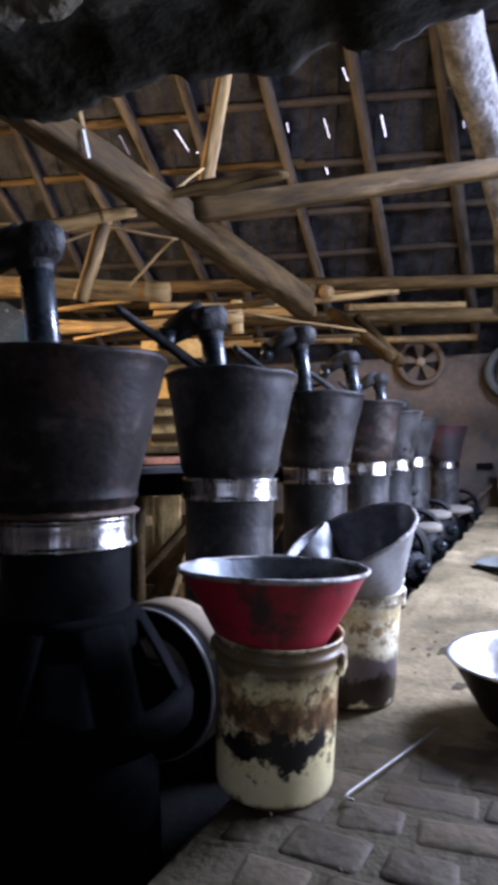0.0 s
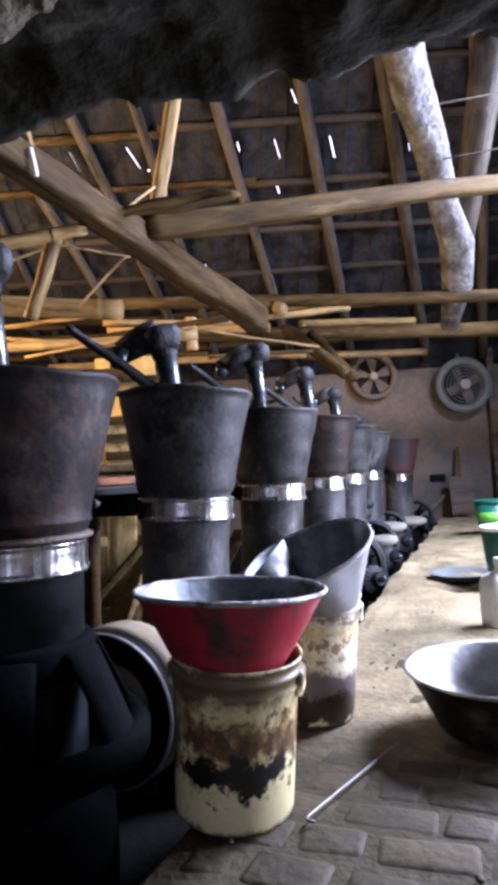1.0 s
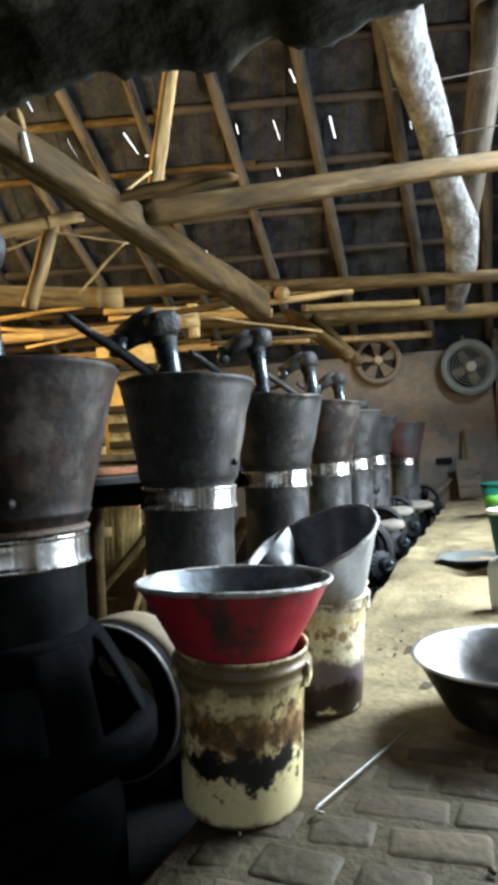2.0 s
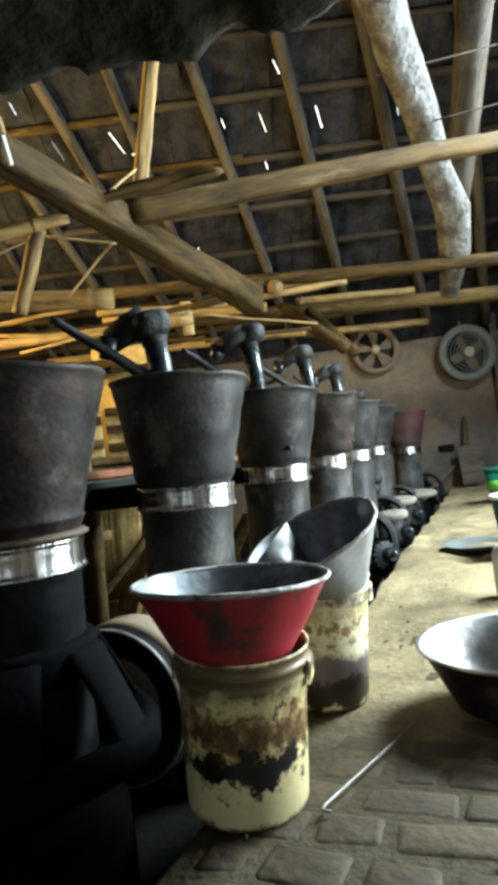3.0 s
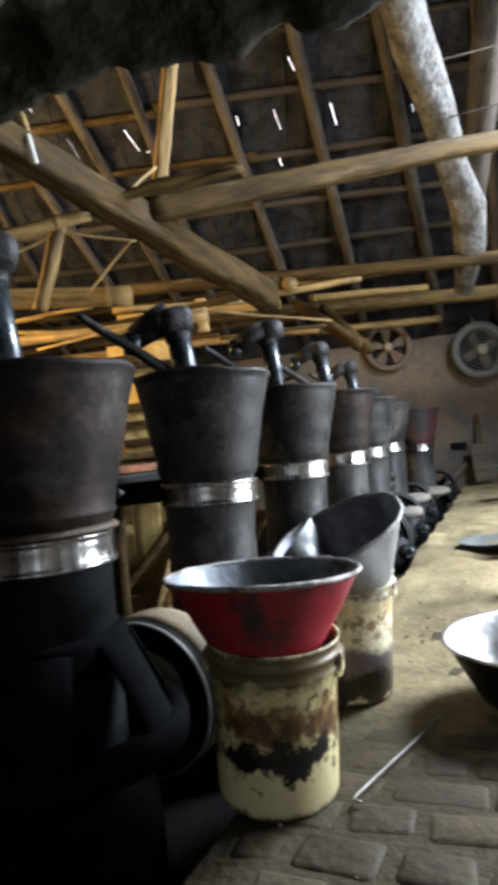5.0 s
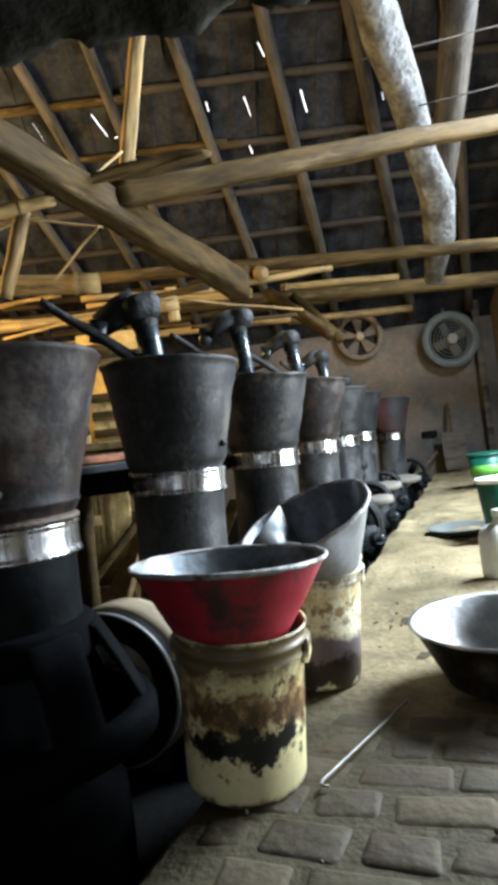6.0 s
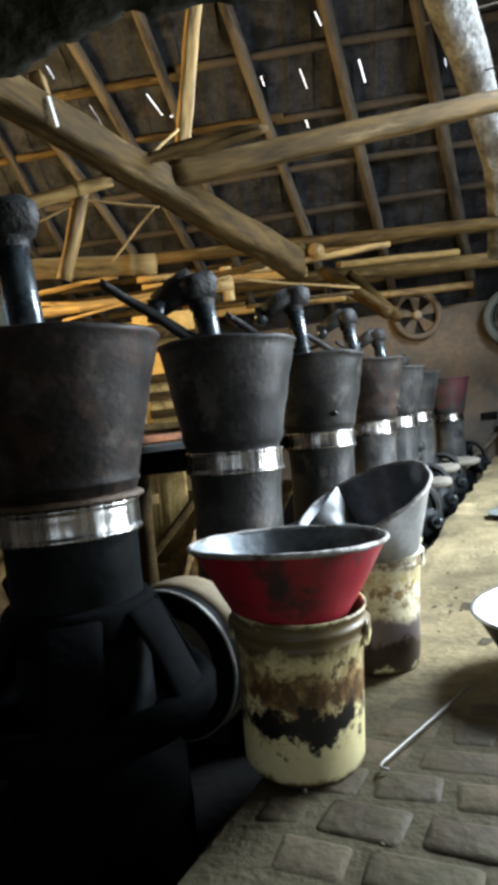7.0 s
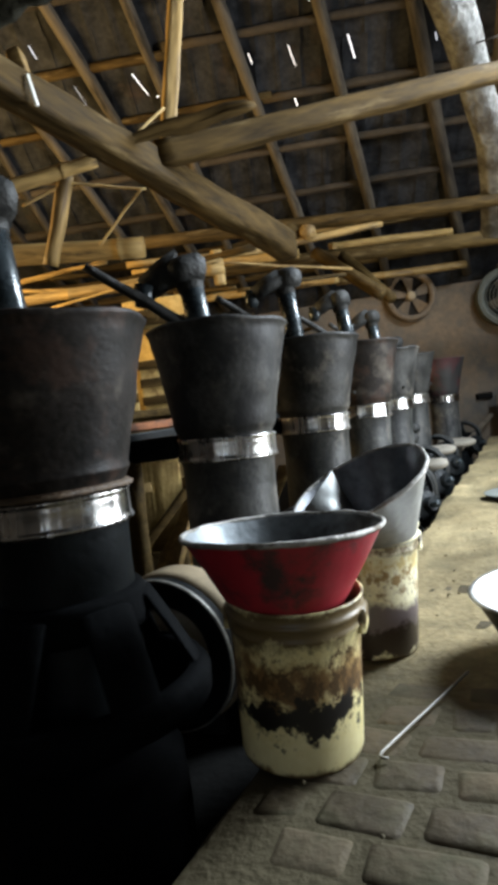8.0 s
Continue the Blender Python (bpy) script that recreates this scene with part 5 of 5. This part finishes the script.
    part("sheet", carton, M["straw"], item)
    part("tape", box((0.09, 0.006, 0.045), (0.09, 0.012, 0.31), 0.002), M["rope"], item, "bright yellow patch")
    part("stand", box((0.25, 0.12, 0.52), (0.13, 0.10, -0.27), 0.01), M["timber"], item)
    plank = Vector((-0.52, 2.80, 0.473)) - Vector((-0.80, 2.68, 0.18))
    tagged(link("loose_plank", box((plank.length * 1.5, 0.03, 0.035), (-0.66, 2.74, 0.325), 0.004, plank.to_track_quat("X", "Z").to_matrix(), 0.002), M["timber"]), "narrow plank slanting across a torn carton", "plank", "loose planks")
    # added sheet with the light in its colour, pale poles over the second press
    item = thing("straw_panel", pose(-0.93, 5.25, 1.36, 0, 0, 4), "added tan panel whose colour carries the warm light on the wall", "panel")
    part("panel_sheet", box((0.62, 0.03, 0.98), (0, 0, 0.0), 0.006, None, 0.004), M["straw"], item)
    part("panel_batten", box((0.64, 0.03, 0.05), (0, -0.03, 0.30), 0.005), M["timber"], item)
    for a, b, r in (((-0.435, 5.42, 0.88), (-0.43, 5.42, 1.95), 0.05), ((-0.40, 5.38, 1.90), (0.02, 5.40, 1.845), 0.042), ((-0.30, 5.45, 1.62), (0.30, 5.5, 1.72), 0.04)):
        part("pale_pole", pole(a, b, r, bend=0.01, nodes=0.4), M["bamboo"], item)
    # heaped bundles on the rack, up under the poles
    for k in range(17):
        x, y, z = rnd.uniform(-2.55, -1.55), rnd.uniform(2.9, 3.45), (0.812, 1.03, 1.25, 1.46)[k % 4]
        sx, sy = rnd.uniform(0.30, 0.48), rnd.uniform(0.2, 0.34)
        bm = box((sx, sy, 0.25), (0, 0, 0.12), 0.06)
        bmesh.ops.subdivide_edges(bm, edges=bm.edges[:], cuts=2, use_grid_fill=True)
        for v in bm.verts:
            v.co += 0.05 * noise.noise_vector(v.co * 6 + Vector((k * 3.1, 0, 0))) + 0.018 * noise.noise_vector(v.co * 19)
            v.co.z = max(v.co.z, 0.0)
        item = thing("dusty_bundle", pose(x, y, z, 0, rnd.uniform(-7, 7), 40 * k), "crumpled dusty bundle heaped on the rack", "bundle", "heaped bundles")
        part("cloth", bm, M[("junk", "junk", "sack", "redwood", "junk")[k % 5]], item)
        part("tie", tube([(-sx * 0.1, -sy * 0.52, 0.02), (-sx * 0.1, -sy * 0.53, 0.2), (-sx * 0.08, 0, 0.27), (-sx * 0.1, sy * 0.53, 0.2)], (0.008,) * 4, 6), M["rope"], item)
    tagged(link("loose_pole", pole((-1.50, 2.18, -0.33), (-1.43, 2.2, 0.56), 0.075, 0.07, bend=0.01), M["rafter"]), "thick grey post standing behind the first press", "post")
    ob = thing("clutter_bench", Matrix(), "low mud and timber bench behind the row of presses", "bench")
    part("top", box((2.6, 0.7, 0.06), (-1.1, 5.3, 0.90), 0.01, Matrix.Rotation(radians(60), 3, "Z")), M["timber"], ob)
    part("block", box((2.4, 0.6, 1.2), (-1.1, 5.3, 0.27), 0.03, Matrix.Rotation(radians(60), 3, "Z"), 0.02), M["timber"], ob)


timber_rack()


# ---------------------------------------------------------------- sooty loft edge close above the camera
def loft():
    ob = thing("loft_edge", Matrix(), "soot-caked sagging edge of a low thatched loft", "loft")
    bm = bmesh.new()
    nx, ny = 220, 40
    rows = []
    for j in range(ny + 1):
        v = j / ny
        row = []
        for i in range(nx + 1):
            x = -1.3 + 2.9 * i / nx
            a = v * math.pi
            # rounded lip: underside from the rear to the front, then up the face
            y = 0.35 + 0.57 * min(1, v * 1.6) + 0.05 * math.sin(a)
            sag = 1.400 + 0.17 * max(0, x + 0.25) ** 1.0 * (1 if x < 0.1 else 0.55) + (0.025 if x > 0.1 else 0) + 0.04 * max(0, -x - 0.45)
            z = sag + (0.0 if v < 0.62 else (v - 0.62) * 1.3)
            lump = 0.030 * noise.noise((x * 3.1, y * 3.1 + v * 2, 2.0)) + 0.02 * noise.noise((x * 9, v * 7, 5.0)) + 0.009 * noise.noise((x * 26, v * 18, 1.0)) + 0.004 * noise.noise((x * 70, v * 40, 1.0))
            row.append(bm.verts.new((x, y - lump * (1 if v > 0.5 else 0.3), z + lump)))
        rows.append(row)
    for j in range(ny):
        for i in range(nx):
            bm.faces.new((rows[j][i], rows[j][i + 1], rows[j + 1][i + 1], rows[j + 1][i]))
    part("thatch", bm, M["soot"], ob)
    part("deck", box((2.9, 0.6, 0.05), (0.15, 0.60, 1.86), 0.01), M["rafter"], ob)
    for x in (-1.25, 1.55):
        part("post", pole((x, 0.6, -0.36), (x, 0.6, 1.85), 0.05, bend=0.005), M["rafter"], ob)
    def clods(points, radius, seed):
        """A ragged ledge of dust-caked thatch."""
        pts = [Vector(p) for p in points]
        fine = []
        for a, b in zip(pts, pts[1:]):
            fine += [a.lerp(b, k / 40) for k in range(40)]
        fine.append(pts[-1])
        last = len(fine) - 1
        out = tube(fine, [radius * (0.25 + min(1, 5 * k / last, 5 * (last - k) / last)) * (1 + 0.5 * noise.noise((k * 0.11, seed, 0))) for k in range(last + 1)], 40, flat=0.8)
        for v in out.verts:
            p = v.co * 9 + Vector((seed, 0, 0))
            v.co += radius * (0.45 * noise.noise_vector(p) + 0.18 * noise.noise_vector(p * 2.7) + 0.12 * noise.noise_vector(p * 7) + 0.07 * noise.noise_vector(p * 18))
        return out

    part("dusty_lip", clods([(-0.60, 0.705, 1.345), (-0.437, 0.685, 1.362), (-0.316, 0.665, 1.362), (-0.192, 0.645, 1.372)], 0.028, 2.0), M["dust"], ob, "dusty grey lip of the thatch")
    part("dusty_lip", clods([(-0.72, 0.86, 1.345), (-0.60, 0.85, 1.325), (-0.52, 0.84, 1.316), (-0.44, 0.82, 1.318)], 0.036, 6.0), M["soot"], ob, "frayed sooty edge of the thatch")
    edge_glint = box((0.015, 0.010, 0.12), (0, 0, 0), 0.003, Matrix.Rotation(radians(38), 3, "Z") @ Matrix.Rotation(radians(-10), 3, "Y"))
    short = box((0.06, 0.06, 0.24), (0, 0, 0), 0.008, Matrix.Rotation(radians(-10), 3, "Y"), 0.003)
    stub = link("short_prop", short, M["bamboo"])
    stub.location = (-0.880, 2.62, 2.262)
    tagged(stub, "short wooden prop standing on the main beam", "prop")
    # white strip holds the sun highlight on the prop's edge in its colour
    tin = link("wooden_strip", edge_glint, M["white"])
    tin.location = (-0.812, 2.495, 2.150)
    tagged(tin, "white strip painted as the sunlit edge of the prop", "strip")
    cloth = bmesh.new()
    g = [[cloth.verts.new((-0.455 + 0.10 * i / 10 - 0.012 * (j / 8) ** 2, 0.566 + 0.008 * math.sin(i * 0.8 + j * 0.4) - 0.003 * j, 1.385 - (0.095 + (0.04 if i < 7 else 0.0)) * j / 8 + 0.006 * noise.noise((i * 0.7, j * 0.7, 3)))) for i in range(11)] for j in range(9)]
    for j in range(8):
        for i in range(10):
            cloth.faces.new((g[j][i], g[j][i + 1], g[j + 1][i + 1], g[j + 1][i]))
    rag = link("rag", cloth, M["redcloth"])
    sol = rag.modifiers.new("thick", "SOLIDIFY")
    sol.thickness = 0.004
    tagged(rag, "faded red cloth tucked into the loft edge", "cloth")


loft()


# ---------------------------------------------------------------- paving bricks
def paving():
    floor_ob = bpy.data.objects["floor"]
    rnd = random.Random(12)
    meshes = {}
    for length in (0.12, 0.16, 0.19, 0.22):
        for k in range(3):
            bm = bmesh.new()
            bmesh.ops.create_cube(bm, size=1, matrix=Matrix.Diagonal((length, 0.120 + rnd.uniform(-0.010, 0.004), 0.05, 1)))
            for v in bm.verts:
                v.co += Vector((rnd.uniform(-0.010, 0.010), rnd.uniform(-0.008, 0.008), rnd.uniform(-0.004, 0.002)))
            bmesh.ops.bevel(bm, geom=[e for e in bm.edges if all(v.co.z > 0 for v in e.verts)] + [e for e in bm.edges if abs(e.verts[0].co.z - e.verts[1].co.z) > 0.03], offset=0.022, segments=3, profile=0.5, affect="EDGES")
            for f in bm.faces:
                f.smooth = True
            me = bpy.data.meshes.new("brick")
            bm.to_mesh(me)
            bm.free()
            me.materials.append(M["brick"])
            meshes.setdefault(length, []).append(me)
    origin = Vector((-0.02, 1.115, 0))
    count = 0
    for j in range(-7, 13):
        u = -0.65 + rnd.uniform(0, 0.12)
        while u < 1.7:
            length = rnd.choice(tuple(meshes))
            p = origin + ROW * (j * 0.127) + ACROSS * (u + length / 2)
            u += length + 0.006 + rnd.uniform(0, 0.006)
            if p.x < edge_x(p.y) + length / 2 + 0.03 or count >= 295:
                continue
            deep = 0.011 * min(1.0, max(0, (p - Vector((0.30, 1.15, 0))).length - 0.42) / 0.35)
            sink = 0.001 + 0.006 * noise.noise((p.x * 3.4, p.y * 3.4, 9.0)) - deep
            ob = new("brick", rnd.choice(meshes[length]))
            ob.parent = floor_ob
            ob.matrix_basis = pose(p.x, p.y, -0.030 + sink, rnd.uniform(-0.8, 0.8), rnd.uniform(-0.8, 0.8), -21.8 + rnd.uniform(-7, 7) + (180 if rnd.random() < 0.5 else 0))
            count += 1
    # crumbs of earth and husk on the floor
    bm = bmesh.new()
    for k in range(170):
        x, y = rnd.uniform(-0.1, 2.0), rnd.uniform(0.9, 5.5)
        if x < edge_x(y) + 0.06:
            continue
        r = rnd.uniform(0.003, 0.010)
        bmesh.ops.create_icosphere(bm, subdivisions=1, radius=r, matrix=Matrix.Translation((x, y, 0.0 + r * 0.2)) @ Matrix.Diagonal((1, rnd.uniform(0.6, 1.6), 0.6, 1)))
    tagged(link("floor_crumbs", bm, M["soil"]), "scattered crumbs of earth and husk on the floor", "debris", kind="stuff")


paving()


# ---------------------------------------------------------------- what moves
def motions():
    for k, mortar in enumerate(MORTARS):
        walk(mortar, [(t / 2, pose(0, 0, 0, 0, 0, -90 * t / 2 + 47 * (k - 1))) for t in range(17)])
    for k, wheel in enumerate(PULLEYS):
        walk(wheel, [(t / 4, pose(0, 0, 0, 0, 70 * t / 4 + 25 * k, 0)) for t in range(33)])


motions()
